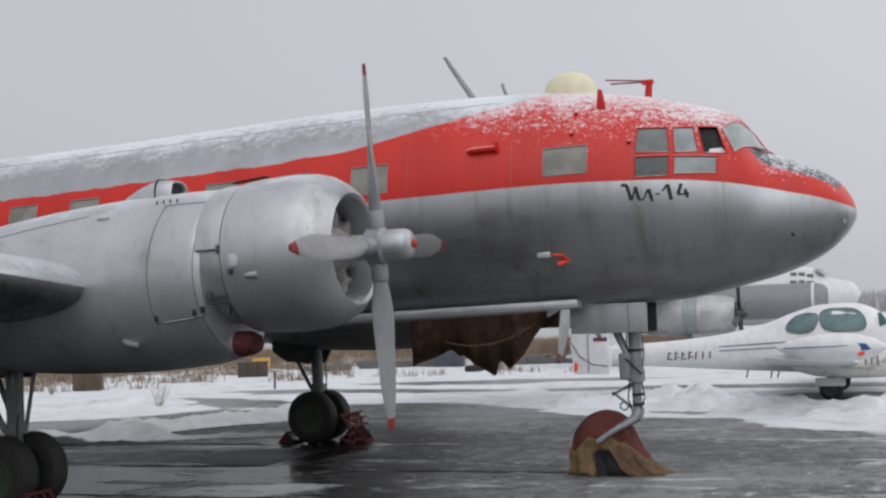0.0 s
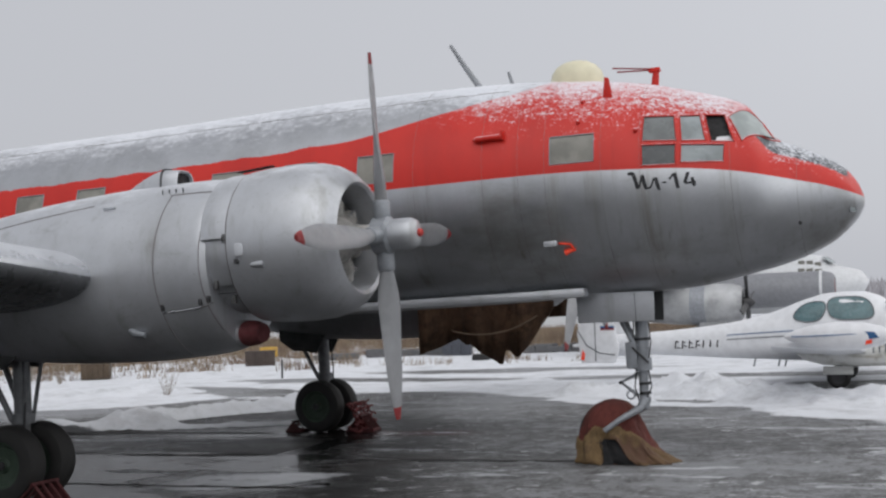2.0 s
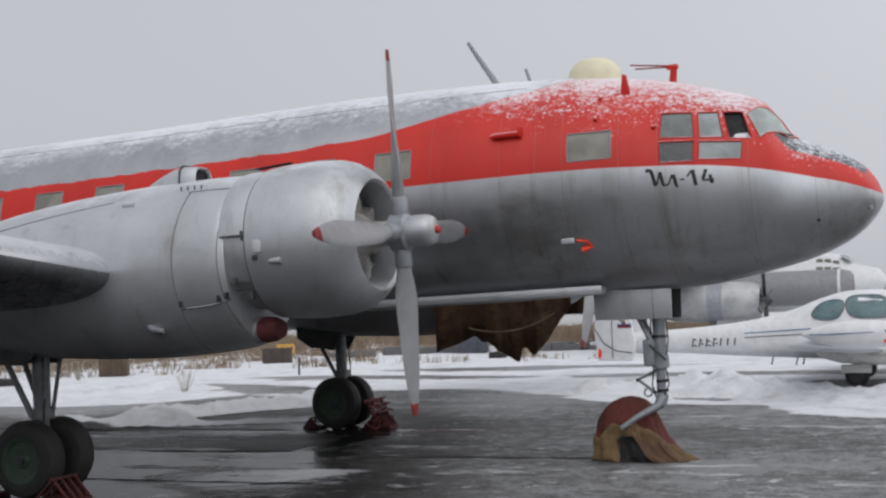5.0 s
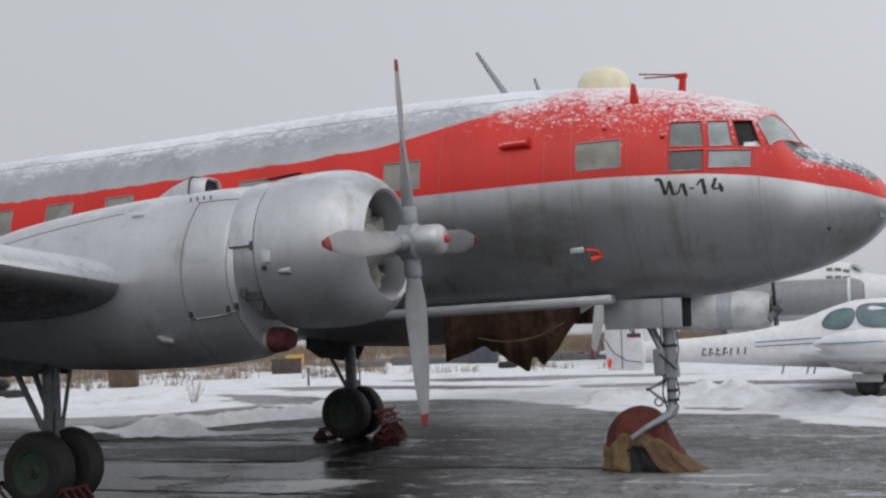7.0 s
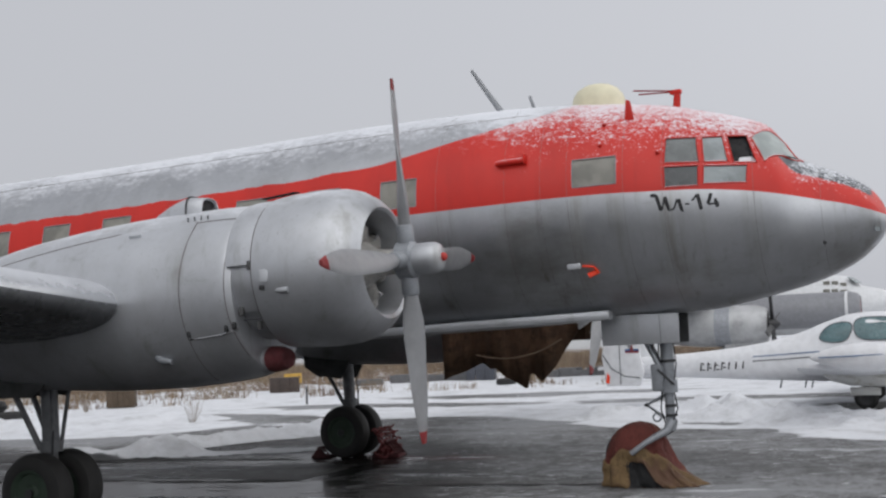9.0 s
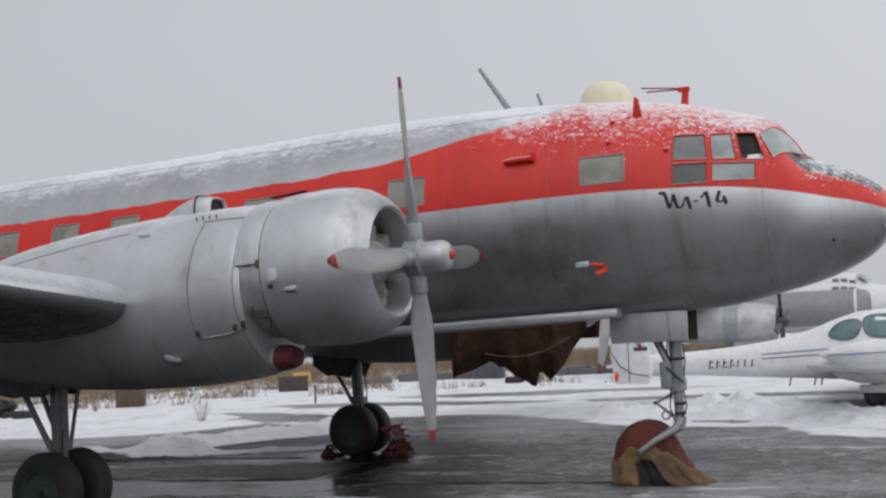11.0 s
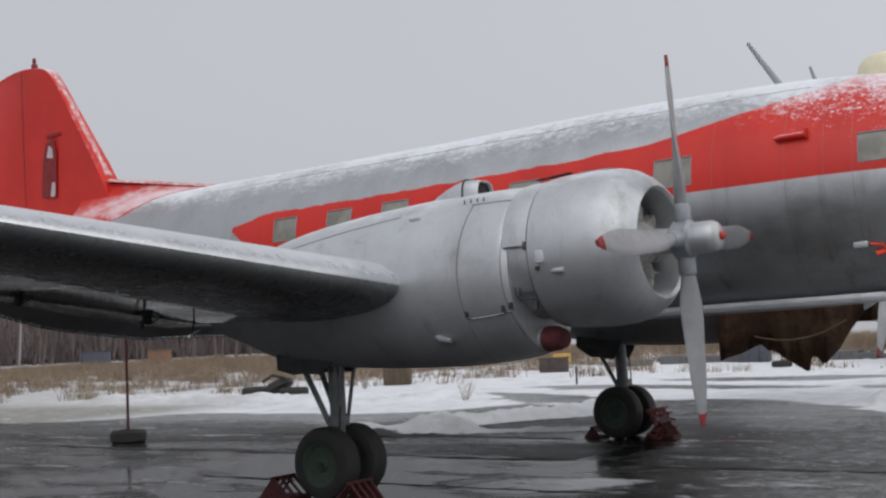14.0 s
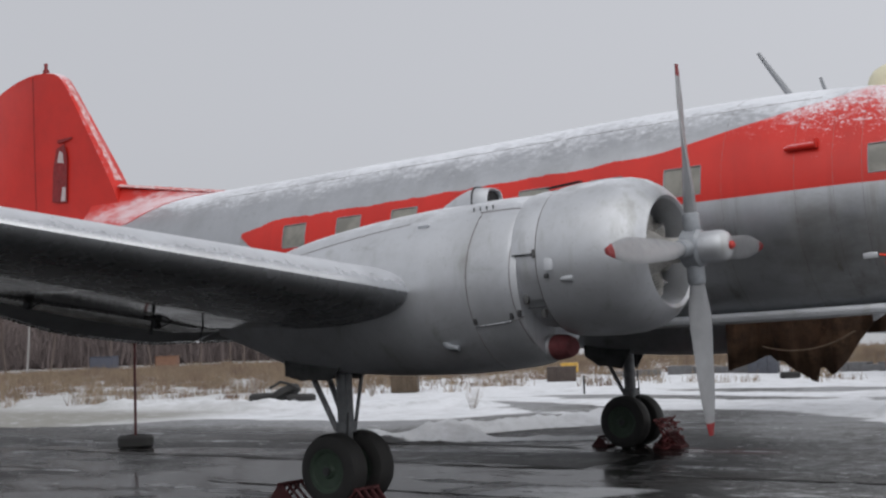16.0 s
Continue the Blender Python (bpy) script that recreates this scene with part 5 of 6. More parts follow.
def cover_point(z, a, out=0.0):
    x0, x1, w = cover_back(z), cover_front(z), cover_wide(z)
    c, s = math.cos(a), math.sin(a)
    fold = 0.045 * math.sin(9 * a + 6 * z) * (1 - z) + 0.09 * fbm(3.2 * c, 3.2 * s, 4 * z) + 0.04 * fbm(9 * c, 9 * s, 7 * z)
    return Vector(((x0 + x1) / 2 + ((x1 - x0) / 2 + out) * math.copysign(abs(c) ** 0.85, c) * (1 + fold), (w + out) * math.copysign(abs(s) ** 0.85, s) * (1 + 1.6 * fold), z))


def wheel_cover():
    """A canvas cover hung over the nose wheel, spread out at its front foot."""
    root = new("wheel_cover")
    root.location = (6.02, 0, 0)
    tagged(root, "faded red and tan canvas cover over the nose wheel", "cover")
    levels = [0.80 * math.sin(math.pi / 2 * k / 22) for k in range(23)]
    part("hood", rings(bmesh.new(), [[cover_point(z, 2 * math.pi * i / 64) for i in range(64)] for z in levels], caps=(False, True)), COVER_RED, root, "faded red canvas hood")
    loops = []
    for i in range(61):
        u = i / 60
        a = math.pi * (1.04 + 1.0 * u)
        top = 0.30 + 0.16 * smooth(0.1, 0.4, u) - 0.34 * smooth(0.55, 1.0, u) + 0.07 * fbm(7 * u, 1.0)
        foot = 0.006
        hole = smooth(0.085, 0.05, abs(u - 0.46))
        foot += hole * min(0.31, top - 0.06)
        loops.append([cover_point(foot + (top - foot) * k / 10, a, 0.020 + 0.018 * math.sin(27 * u + 3 * k / 10) * (1 - 0.5 * k / 10) + 0.02 * (1 - k / 10)) for k in range(11)])
    skirt = part("skirt", rings(bmesh.new(), loops, close=False), COVER_TAN, root, "tan torn canvas skirt")
    skirt.modifiers.new("thick", "SOLIDIFY").thickness = 0.01
    # Black patch over the hood stands for the shade in the gap.
    gap = [[cover_point(0.004 + 0.32 * k / 6, math.pi * (1.04 + 1.0 * (0.37 + 0.18 * i / 8)), 0.016) for k in range(7)] for i in range(9)]
    part("lining", rings(bmesh.new(), gap, close=False), DARK, root, "black patch for the shade in the cover's gap")


wheel_cover()


def engine_cover():
    """Heavy cover laid over the far engine, its hem hanging in points."""
    bm = bmesh.new()
    hem = curve_at([(2.12, 1.24), (2.45, 1.34), (2.78, 1.46), (2.87, 1.40), (2.93, 1.36), (3.0, 1.365), (3.19, 1.21), (3.38, 1.08), (3.52, 1.015), (3.57, 1.225), (3.64, 1.235), (3.76, 1.12), (3.93, 1.235), (4.17, 1.57), (4.40, 1.88)])
    loops = []
    for i in range(61):
        x = 2.12 + 2.28 * i / 60
        row = []
        for j in range(41):
            v = -1 + 2 * j / 40
            a = v * 1.75
            r = 0.90 + 0.03 * math.sin(7 * x + 1.5 * v) + 0.04 * fbm(2 * x, 2 * v, 1) + 0.06 * fbm(5 * x + 2 * v, 2 * v, 6)
            if abs(a) < 1.35:
                y, z = r * math.sin(a), 2.68 + r * math.cos(a)
            else:
                t = (abs(a) - 1.35) / 0.40
                y = math.copysign(r * math.sin(1.35) - 0.16 * t + 0.05 * math.sin(8 * x + 3 * t), a)
                z0 = 2.68 + r * math.cos(1.35)
                z = z0 + ((hem(x) if a < 0 else 1.72) - z0) * t
            row.append((x, ENGINE_Y + y, z + 0.027 * x))
        loops.append(row)
    rings(bm, loops, close=False)
    ob = part("engine_cover", bm, COVER_BROWN)
    mod = ob.modifiers.new("thick", "SOLIDIFY")
    mod.thickness = 0.02
    tagged(ob, "heavy dark brown canvas cover hanging from the engine", "cover")
    rope = [(x, ENGINE_Y - 0.90 - 0.03 * math.sin(8 * x), 1.60 + 0.30 * (x - 3.25) ** 2) for x in np.linspace(2.75, 4.2, 30)]
    part("hem_rope", tube(rope, 0.012, 6), plain("rope", (0.22, 0.16, 0.11), 0.9), ob)


engine_cover()


CHOCK_RED = plain("chock_red", (0.058, 0.010, 0.011), 0.75, vary=0.5)


def chock(m, group="wheel chocks"):
    """A welded wedge of bars with a solid foot."""
    root = new("wheel_chock")
    root.matrix_basis = m
    tagged(root, "red welded steel wheel chock on the apron", "chock", group)
    part("foot", block((0.50, 0.42, 0.05), pose(0, 0, 0.025), 0.01), CHOCK_RED, root)
    for y in (-0.18, -0.06, 0.06, 0.18):
        part("bar", tube([(-0.22, y, 0.05), (0.02, y, 0.27)], 0.018, 8), CHOCK_RED, root)
        part("bar", tube([(0.22, y, 0.05), (0.02, y, 0.27)], 0.018, 8), CHOCK_RED, root)
    part("top_bar", tube([(0.02, -0.22, 0.27), (0.02, 0.22, 0.27)], 0.022, 8), CHOCK_RED, root)
    part("side_plate", slab([(-0.22, 0.05), (0.02, 0.27), (0.22, 0.05)], 0.015), CHOCK_RED, root, "", pose(0, 0.2, 0))
    return root


first_chock = chock(pose(0.60, -ENGINE_Y - 0.42, 0))
copy_thing(first_chock, pose(-0.68, -ENGINE_Y - 0.30, 0, 0, 0, 180))
copy_thing(first_chock, pose(0.74, ENGINE_Y - 0.1, 0, 0, 0, 5))
copy_thing(first_chock, pose(-0.52, ENGINE_Y - 0.1, 0, 0, 0, 175) @ Matrix.Diagonal((0.66, 0.8, 0.66, 1)))


NET_RED = plain("net_red", (0.12, 0.024, 0.025), 0.85, vary=0.5)


def rope_net():
    """A knotted net thrown over the front of the far wheel."""
    root = new("rope_net")
    root.location = (0, ENGINE_Y, 0.443)
    tagged(root, "dull red knotted rope net heaped against the far wheel", "net")
    r = random.Random(31)
    for k in range(7):
        y = -0.34 + 0.105 * k
        pts = []
        for j in range(16):
            a = radians(4 - 42 * j / 15)
            rad = 0.47 + 0.02 * r.random() + 0.30 * smooth(20, -25, math.degrees(a))
            pts.append((rad * math.cos(a), y + 0.05 * math.sin(2.3 * j + k), max(-0.42, rad * math.sin(a))))
        part("rope", tube(pts, 0.017, 6), NET_RED, root)
    for j in range(5):
        a = radians(2 - 8 * j)
        rad = 0.49 + 0.30 * smooth(20, -25, math.degrees(a))
        part("rope", tube([(rad * math.cos(a) + 0.02 * math.sin(k), -0.44 + 0.075 * k, max(-0.42, rad * math.sin(a) + 0.03 * math.sin(1.7 * k + j))) for k in range(13)], 0.016, 6), NET_RED, root)
    for j in range(6):
        cx, cy, q = 0.62 + 0.12 * r.random(), -0.35 + 0.12 * j, 0.09 + 0.06 * r.random()
        part("rope", tube([(cx + q * math.cos(t), cy + q * math.sin(t), -0.40 + 0.05 * j / 3 + 0.03 * math.sin(2 * t)) for t in np.linspace(0, 6.28, 18)], 0.018, 6), NET_RED, root)


rope_net()


# worn joints between the apron's slabs, filled with dirt and ice
JOINT = plain("joint_dirt", (0.018, 0.016, 0.015), 0.9)
for x0, x1, y0, wide in ((-13, 1.2, 0.33, 0.11), (2.3, 5.6, 0.0, 0.075), (-9, -0.6, 3.3, 0.10), (-15, -8, -2.2, 0.05), (-4, 3.0, -2.6, 0.05)):
    bm = bmesh.new()
    n = int((x1 - x0) / 0.12)
    left, right = [], []
    for k in range(n + 1):
        x = x0 + (x1 - x0) * k / n
        y = y0 + 0.16 * fbm(x * 0.5, y0) + 0.05 * fbm(x * 3, y0)
        w = wide * max(0.15, 0.7 + 0.9 * fbm(x * 1.3, y0 + 5)) * smooth(0, 0.06, k / n) * smooth(1, 0.94, k / n) + 0.004
        left.append(bm.verts.new((x, y + w, 0.006)))
        right.append(bm.verts.new((x, y - w, 0.006)))
    for k in range(n):
        bm.faces.new((left[k], right[k], right[k + 1], left[k + 1]))
    joint = part("apron_joint", bm, JOINT, ground)


# ---- beyond the apron ----
GRASS = Shade("dead_grass", 0.9)
GRASS.color(GRASS.mix(GRASS.ramp(GRASS.noise(0.35, 5, 0.6), 0.48, 0.60), GRASS.mix(GRASS.ramp(GRASS.island(), 0.1, 0.9), (0.14, 0.105, 0.072), (0.29, 0.22, 0.15)), GRASS.mix(GRASS.island(), (0.095, 0.062, 0.050), (0.21, 0.145, 0.105))))
GRASS = GRASS.mat
BARK = plain("bark", (0.11, 0.085, 0.075), 0.9, scale=3)
BIRCH = Shade("birch_bark", 0.85)
BIRCH.color(BIRCH.mix(BIRCH.ramp(BIRCH.noise(3, 5, 0.7, (1, 1, 0.5)), 0.55, 0.62), (0.30, 0.29, 0.285), (0.09, 0.08, 0.08)))
BIRCH = BIRCH.mat
TWIG = Shade("twigs", 0.9)
TWIG.color(TWIG.mix(TWIG.island(), (0.085, 0.06, 0.058), (0.16, 0.115, 0.105)))
TWIG = TWIG.mat
FAR_WOOD = Shade("far_wood", 0.95)
FAR_WOOD.color(FAR_WOOD.mix(FAR_WOOD.island(), (0.105, 0.084, 0.082), (0.165, 0.132, 0.126)))
FAR_WOOD = FAR_WOOD.mat
RUST = plain("rusty_sheet", (0.060, 0.046, 0.040), 0.85, scale=2)
YELLOW = plain("yellow_paint", (0.50, 0.30, 0.05), 0.6)
TIMBER = plain("weathered_timber", (0.085, 0.062, 0.042), 0.85, scale=4)
rng = random.Random(7)


def strand_mesh(name, items, material):
    """Thin three-sided strands; items are (foot, tip, width)."""
    verts, faces = [], []
    for foot, tip, w in items:
        k = len(verts)
        a = rng.random() * 6.28
        for i in range(3):
            verts.append((foot[0] + w * math.cos(a + 2.1 * i), foot[1] + w * math.sin(a + 2.1 * i), foot[2]))
        verts.append(tip)
        faces += [(k, k + 1, k + 3), (k + 1, k + 2, k + 3), (k + 2, k, k + 3)]
    me = bpy.data.meshes.new(name)
    me.from_pydata(verts, [], faces)
    me.materials.append(material)
    return me


# trodden lines towards the things that stand in the field
CLEARED = [[(x, y), (x + 0.44 * 7, y - 0.9 * 7)] for x, y in ((-18.2, 21.1), (-19.9, 16.8), (-16.3, 29.5), (-17.05, 31.5), (-9.6, 35.2), (-13.6, 35.4), (-11.6, 35.6), (-6.6, 36.0), (-4.8, 36.0))]


def grass_field():
    items = []
    while len(items) < 200000:
        x, y = rng.uniform(-92, 2), rng.uniform(8.5, 92)
        line = 10.0 + 1.07 * max(0, x + 27) * (x < -14) + (13.9 + 0.30 * (x + 14) if x >= -14 else 0)
        patch = fbm(x * 0.30, y * 0.30, 5)
        if y < line + 3.0 * patch or math.hypot(x - 10, y + 15) > 104 + 8 * patch + 25 * smooth(-60, -76, x):
            continue
        clump = fbm(x * 0.45, y * 0.45, 11) + 0.6 * fbm(x * 1.3, y * 1.3, 4)
        if any(ridge(x, y, clear, 1.3) > 0.15 for clear in CLEARED):
            continue
        dense = smooth(0.16, 0.36, clump + 0.009 * (y - line - 6) + 0.10 * smooth(-24, -12, x)) * (0.55 + 0.45 * smooth(2, 22, y - line))
        dense = max(dense, 0.7 * smooth(0.22, 0.40, clump) * smooth(-26, -30, x - 0.3 * (y - 12)))
        if rng.random() > dense:
            continue
        tall = rng.uniform(0.25, 0.85) * (0.7 + 0.5 * fbm(x * 0.3, y * 0.3, 2) + 0.1)
        for _ in range(7):
            fx, fy = x + rng.gauss(0, 0.16), y + rng.gauss(0, 0.16)
            h = max(0.12, tall * rng.uniform(0.5, 1.1))
            items.append(((fx, fy, 0), (fx + rng.gauss(0, 0.25) * h, fy + rng.gauss(0, 0.25) * h, h), rng.uniform(0.008, 0.02)))
    ob = new("dead_grass", strand_mesh("dead_grass", items, GRASS))
    tagged(ob, "tall dry brown grass standing out of the snow", "grass", kind="stuff")


grass_field()


def bare_tree(name, tall, birch, seed):
    """A leafless tree: trunk with limbs, and a crown of fine twigs."""
    r = random.Random(seed)
    root = new(name)
    tagged(root, "leafless white-stemmed birch in winter" if birch else "leafless dark tree in winter", "tree", "edge of the wood")
    bm = bmesh.new()
    lean = r.uniform(-0.08, 0.08), r.uniform(-0.06, 0.06)
    pts = [Vector((lean[0] * z + 0.02 * tall * math.sin(z * 0.7 + seed), lean[1] * z, z)) for z in np.linspace(0, tall, 9)]
    w = tall * (0.008 if birch else 0.013)
    tube(pts, [w * (1 - 0.9 * k / 8) + 0.01 for k in range(9)], 7, bm)
    twigs = []
    for k in range(22 if birch else 30):
        z = tall * r.uniform(0.58 if birch else 0.28, 0.97)
        base = pts[0].lerp(pts[-1], z / tall)
        a = r.uniform(0, 6.28)
        reach = (tall - z) * r.uniform(0.25, 0.5) + 0.35
        end = base + Vector((math.cos(a) * reach, math.sin(a) * reach, reach * r.uniform(0.6, 1.3)))
        mid = base.lerp(end, 0.5) - Vector((0, 0, 0.08 * reach))
        tube([base, mid, end], [w * (0.2 if birch else 0.32), w * (0.14 if birch else 0.22), 0.008], 5, bm)
        for _ in range(16):
            f = mid.lerp(end, r.uniform(-0.4, 1))
            t = f + Vector((r.gauss(0, 0.28), r.gauss(0, 0.28), r.uniform(0.05, 0.55))) * (0.5 + 0.4 * reach)
            twigs.append((tuple(f), tuple(t), 0.018))
    part("trunk", bm, BIRCH if birch else BARK, root)
    crown = new("crown", strand_mesh("crown", twigs, TWIG))
    crown.parent = root
    return root


birches = [bare_tree("birch_tree", 9.0 + 1.6 * k, True, 3 + k) for k in range(3)]
trees = [bare_tree("bare_tree", 8.0 + 1.7 * k, False, 20 + k) for k in range(3)]
for k, (x, y) in enumerate([(-84.8, 44.6), (-84.5, 45.3), (-84.0, 45.8), (-83.7, 46.3), (-83.4, 46.8), (-81.4, 49.7), (-88.5, 41.0), (-92, 38), (-97, 35), (-99, 30)]):
    if k < 3:
        birches[k].matrix_basis = pose(x, y, 0, 0, 0, 40 * k)
    else:
        copy_thing(birches[k % 3], pose(x, y, 0, 0, 0, 67 * k))
k = 0
for i in range(30):
    along = i / 29
    x, y = -128 + 60 * along + rng.uniform(-5, 5), 34 + 76 * along + rng.uniform(-6, 6)
    if i < 3:
        trees[i].matrix_basis = pose(x, y, 0, 0, 0, 31 * i)
    else:
        copy_thing(trees[i % 3], pose(x, y, 0, 0, 0, 47 * i))


def far_woods():
    """The mass of the wood behind its edge, as countless stems and twigs."""
    items = []
    for _ in range(11000):
        u = rng.random()
        x, y = -175 + 90 * u + rng.uniform(-22, 16), 30 + 115 * u + rng.uniform(-16, 26)
        h = rng.uniform(4, 12) * (0.75 + 0.35 * fbm(x * 0.05, y * 0.05, 3))
        if rng.random() < 0.35:
            items.append(((x, y, 0), (x + rng.gauss(0, 0.9), y + rng.gauss(0, 0.9), h), rng.uniform(0.05, 0.13)))
        for _ in range(12):
            z = h * rng.uniform(0.0, 0.9)
            bx, by = x + rng.gauss(0, 0.9), y + rng.gauss(0, 0.9)
            items.append(((bx, by, z), (bx + rng.gauss(0, 0.7), by + rng.gauss(0, 0.7), z + rng.uniform(0.6, 2.8)), rng.uniform(0.025, 0.07)))
    ob = new("far_wood", strand_mesh("far_wood", items, FAR_WOOD))
    tagged(ob, "hazy leafless wood beyond the field", "trees", kind="stuff")
    # Haze on the horizon's wood is put into its pale tones.
    for name, count, a0, a1, h0, h1, tones, label in (
        ("distant_wood", 5000, -34, 24, 4, 8, ((0.36, 0.35, 0.37), (0.44, 0.43, 0.45)), "low line of woods on the horizon, haze put into its pale colour"),
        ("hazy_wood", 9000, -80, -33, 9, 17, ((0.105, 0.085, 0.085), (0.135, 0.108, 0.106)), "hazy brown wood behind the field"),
    ):
        items = []
        for _ in range(count):
            a = radians(rng.uniform(a0, a1))
            d = rng.uniform(420, 520) if h0 < 6 else rng.uniform(215, 260)
            x, y = 10 + d * math.sin(a), -15 + d * math.cos(a)
            h = rng.uniform(h0, h1) + 2 * fbm(x * 0.01, y * 0.01, 8)
            items.append(((x, y, 0), (x + rng.gauss(0, 1.5), y, h), rng.uniform(0.7, 1.6)))
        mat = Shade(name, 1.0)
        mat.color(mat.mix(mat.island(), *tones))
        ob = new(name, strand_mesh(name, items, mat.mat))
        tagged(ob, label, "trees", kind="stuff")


far_woods()


PALE_TWIG = plain("pale_twigs", (0.30, 0.27, 0.24), 0.9)


def bush(name, at, tall, seed, stems=40):
    r = random.Random(seed)
    items = []
    for _ in range(stems):
        a, s = r.uniform(0, 6.28), r.uniform(0.1, 0.6)
        tip = Vector((math.cos(a) * s * tall, math.sin(a) * s * tall, tall * r.uniform(0.5, 1.05)))
        items.append(((0.05 * math.cos(a), 0.05 * math.sin(a), 0), tuple(tip), 0.009))
        for _ in range(4):
            f = tip * r.uniform(0.4, 0.95)
            items.append((tuple(f), tuple(f + Vector((r.gauss(0, 0.14), r.gauss(0, 0.14), r.uniform(0.02, 0.2))) * tall), 0.006))
    ob = new(name, strand_mesh(name, items, PALE_TWIG))
    ob.location = at
    tagged(ob, "small leafless pale-twigged shrub in the snow", "shrub", "shrubs")
    return ob


bush("shrub", (-9.3, 12.5, 0.0), 0.75, 1, 20)
bush("shrub", (-17.0, 17.6, 0.1), 0.5, 2, 20)
bush("shrub", (-20.6, 20.4, 0.1), 0.8, 4, 24)
bush("shrub", (-24, 19, 0.1), 0.7, 5, 30)


def tyre_ring(radius, wide, m, parent, name="tyre"):
    return part(name, turned([(-wide / 2, radius * 0.58), (-wide * 0.5, radius * 0.85), (-wide * 0.3, radius), (wide * 0.3, radius), (wide * 0.5, radius * 0.85), (wide / 2, radius * 0.58), (-wide / 2, radius * 0.58)], 32, m, (False, False)), RUBBER, parent)


def tether_post(at, tall, r):
    """An iron post stood in an old tyre."""
    root = new("tether_post")
    root.location = at
    tagged(root, "thin rusty red post standing in an old tyre", "post", "posts in tyres")
    tyre_ring(r, 0.26, pose(0, 0, 0.13, 0, 90, 0), root)
    part("infill", turned([(0, r * 0.6), (0.17, r * 0.58), (0.19, 0.1)], 20, pose(0, 0, 0, 0, -90, 0)), plain("concrete", (0.16, 0.155, 0.15), 0.9), root)
    part("post", tube([(0, 0, 0.1), (0.01, 0, tall)], 0.028, 10), CHOCK_RED, root)
    return root


tether_post((-9.95, 1.25, 0), 2.15, 0.36)
tether_post((-6.6, 30.0, 0), 1.5, 0.38)


def tyre_pile():
    root = new("old_tyres")
    root.location = (-19.9, 16.1, snow_at(-19.9, 16.1)[1] - 0.06)
    tagged(root, "black worn tyres and a hose heaped on the snow", "tyres")
    tyre_ring(0.55, 0.32, pose(-0.75, 0, 0.16, 0, 90, 0), root)
    tyre_ring(0.55, 0.30, pose(0.05, 0.2, 0.30, 0, 62, 10), root)
    tyre_ring(0.5, 0.28, pose(0.9, 0.1, 0.14, 0, 90, 0), root)
    part("hose", tube([(-0.3, -0.2, 0.5), (0.1, -0.1, 0.72), (0.55, 0, 0.62), (0.7, 0, 0.52)], 0.05, 8), RUBBER, root)


tyre_pile()


def crate(name, at, size, material, label, turn=0.0, boards=5):
    root = new(name)
    root.matrix_basis = pose(*at, 0, 0, turn)
    tagged(root, label, "crate")
    w, d, h = size
    part("body", block((w * 0.96, d * 0.96, h * 0.98), pose(0, 0, h * 0.49), 0.015), material, root)
    for k in range(boards):
        part("board", block((w / boards * 0.94, 0.03, h), pose(-w / 2 + (k + 0.5) * w / boards, -d / 2, h / 2), 0.006), material, root)
    part("lid", block((w * 1.03, d * 1.03, 0.05), pose(0, 0, h), 0.012), material, root)
    return root


crate("wooden_crate", (-18.2, 21.1, 0.05), (1.0, 0.9, 0.68), TIMBER, "weathered brown wooden crate half buried in snow", 30)
crate("metal_bin", (-16.3, 29.5, 0), (1.25, 0.9, 0.62), RUST, "rusty dark metal bin on the snow", 28, 3)
crate("dark_container", (-9.6, 35.2, 0), (1.25, 1.4, 1.0), plain("slate_paint", (0.055, 0.06, 0.075), 0.6), "dark slate-coloured container at the edge of the apron", 15, 3)


def low_stack(at, n, turn):
    root = new("material_stack")
    root.matrix_basis = pose(*at, 0, 0, turn)
    tagged(root, "low dark stack of old slabs dusted with snow", "stack")
    r = random.Random(n)
    for k in range(n):
        part("slab", block((r.uniform(0.7, 1.3), r.uniform(0.5, 0.9), r.uniform(0.18, 0.5)), pose(k * 0.75, r.uniform(-0.2, 0.2), 0.17, 0, 0, r.uniform(-8, 8)), 0.02), plain("slab_grey", (0.11, 0.11, 0.115), 0.85) if k == 0 else bpy.data.materials["slab_grey"], root)


low_stack((-13.6, 35.4, 0), 5, 12)
low_stack((-6.6, 36.0, 0), 4, 4)
low_stack((-15.0, 33.2, 0), 2, 30)


def yellow_box():
    root = new("yellow_cabinet")
    root.matrix_basis = pose(-17.05, 31.5, 0, 0, 0, 25)
    tagged(root, "small yellow cabinet on a post", "cabinet")
    part("post", tube([(0, 0, 0), (0, 0, 0.4)], 0.05, 8), DARK_METAL, root)
    part("box", block((0.75, 0.4, 0.42), pose(0, 0, 0.53), 0.02), YELLOW, root)
    part("door", block((0.66, 0.02, 0.34), pose(0, -0.205, 0.53), 0.006), YELLOW, root)


yellow_box()
for at, size, tone, label in (((-87.5, 71.0, 0), (2.3, 2.2, 1.3), (0.19, 0.10, 0.065), "faded orange cabin at the edge of the wood"), ((-92.0, 66.5, 0), (3.2, 2.4, 1.5), (0.075, 0.08, 0.105), "blue-grey cabin at the edge of the wood")):
    crate("site_cabin", at, size, plain("cabin_paint", tone, 0.8), label, -50, 4)
stake = part("marker_stake", tube([(0, 0, 0), (0.01, 0, 0.62)], 0.035, 8), DARK_METAL)
stake.location = (-9.9, 19.9, 0)
tagged(stake, "short dark stake standing in the snow", "stake")


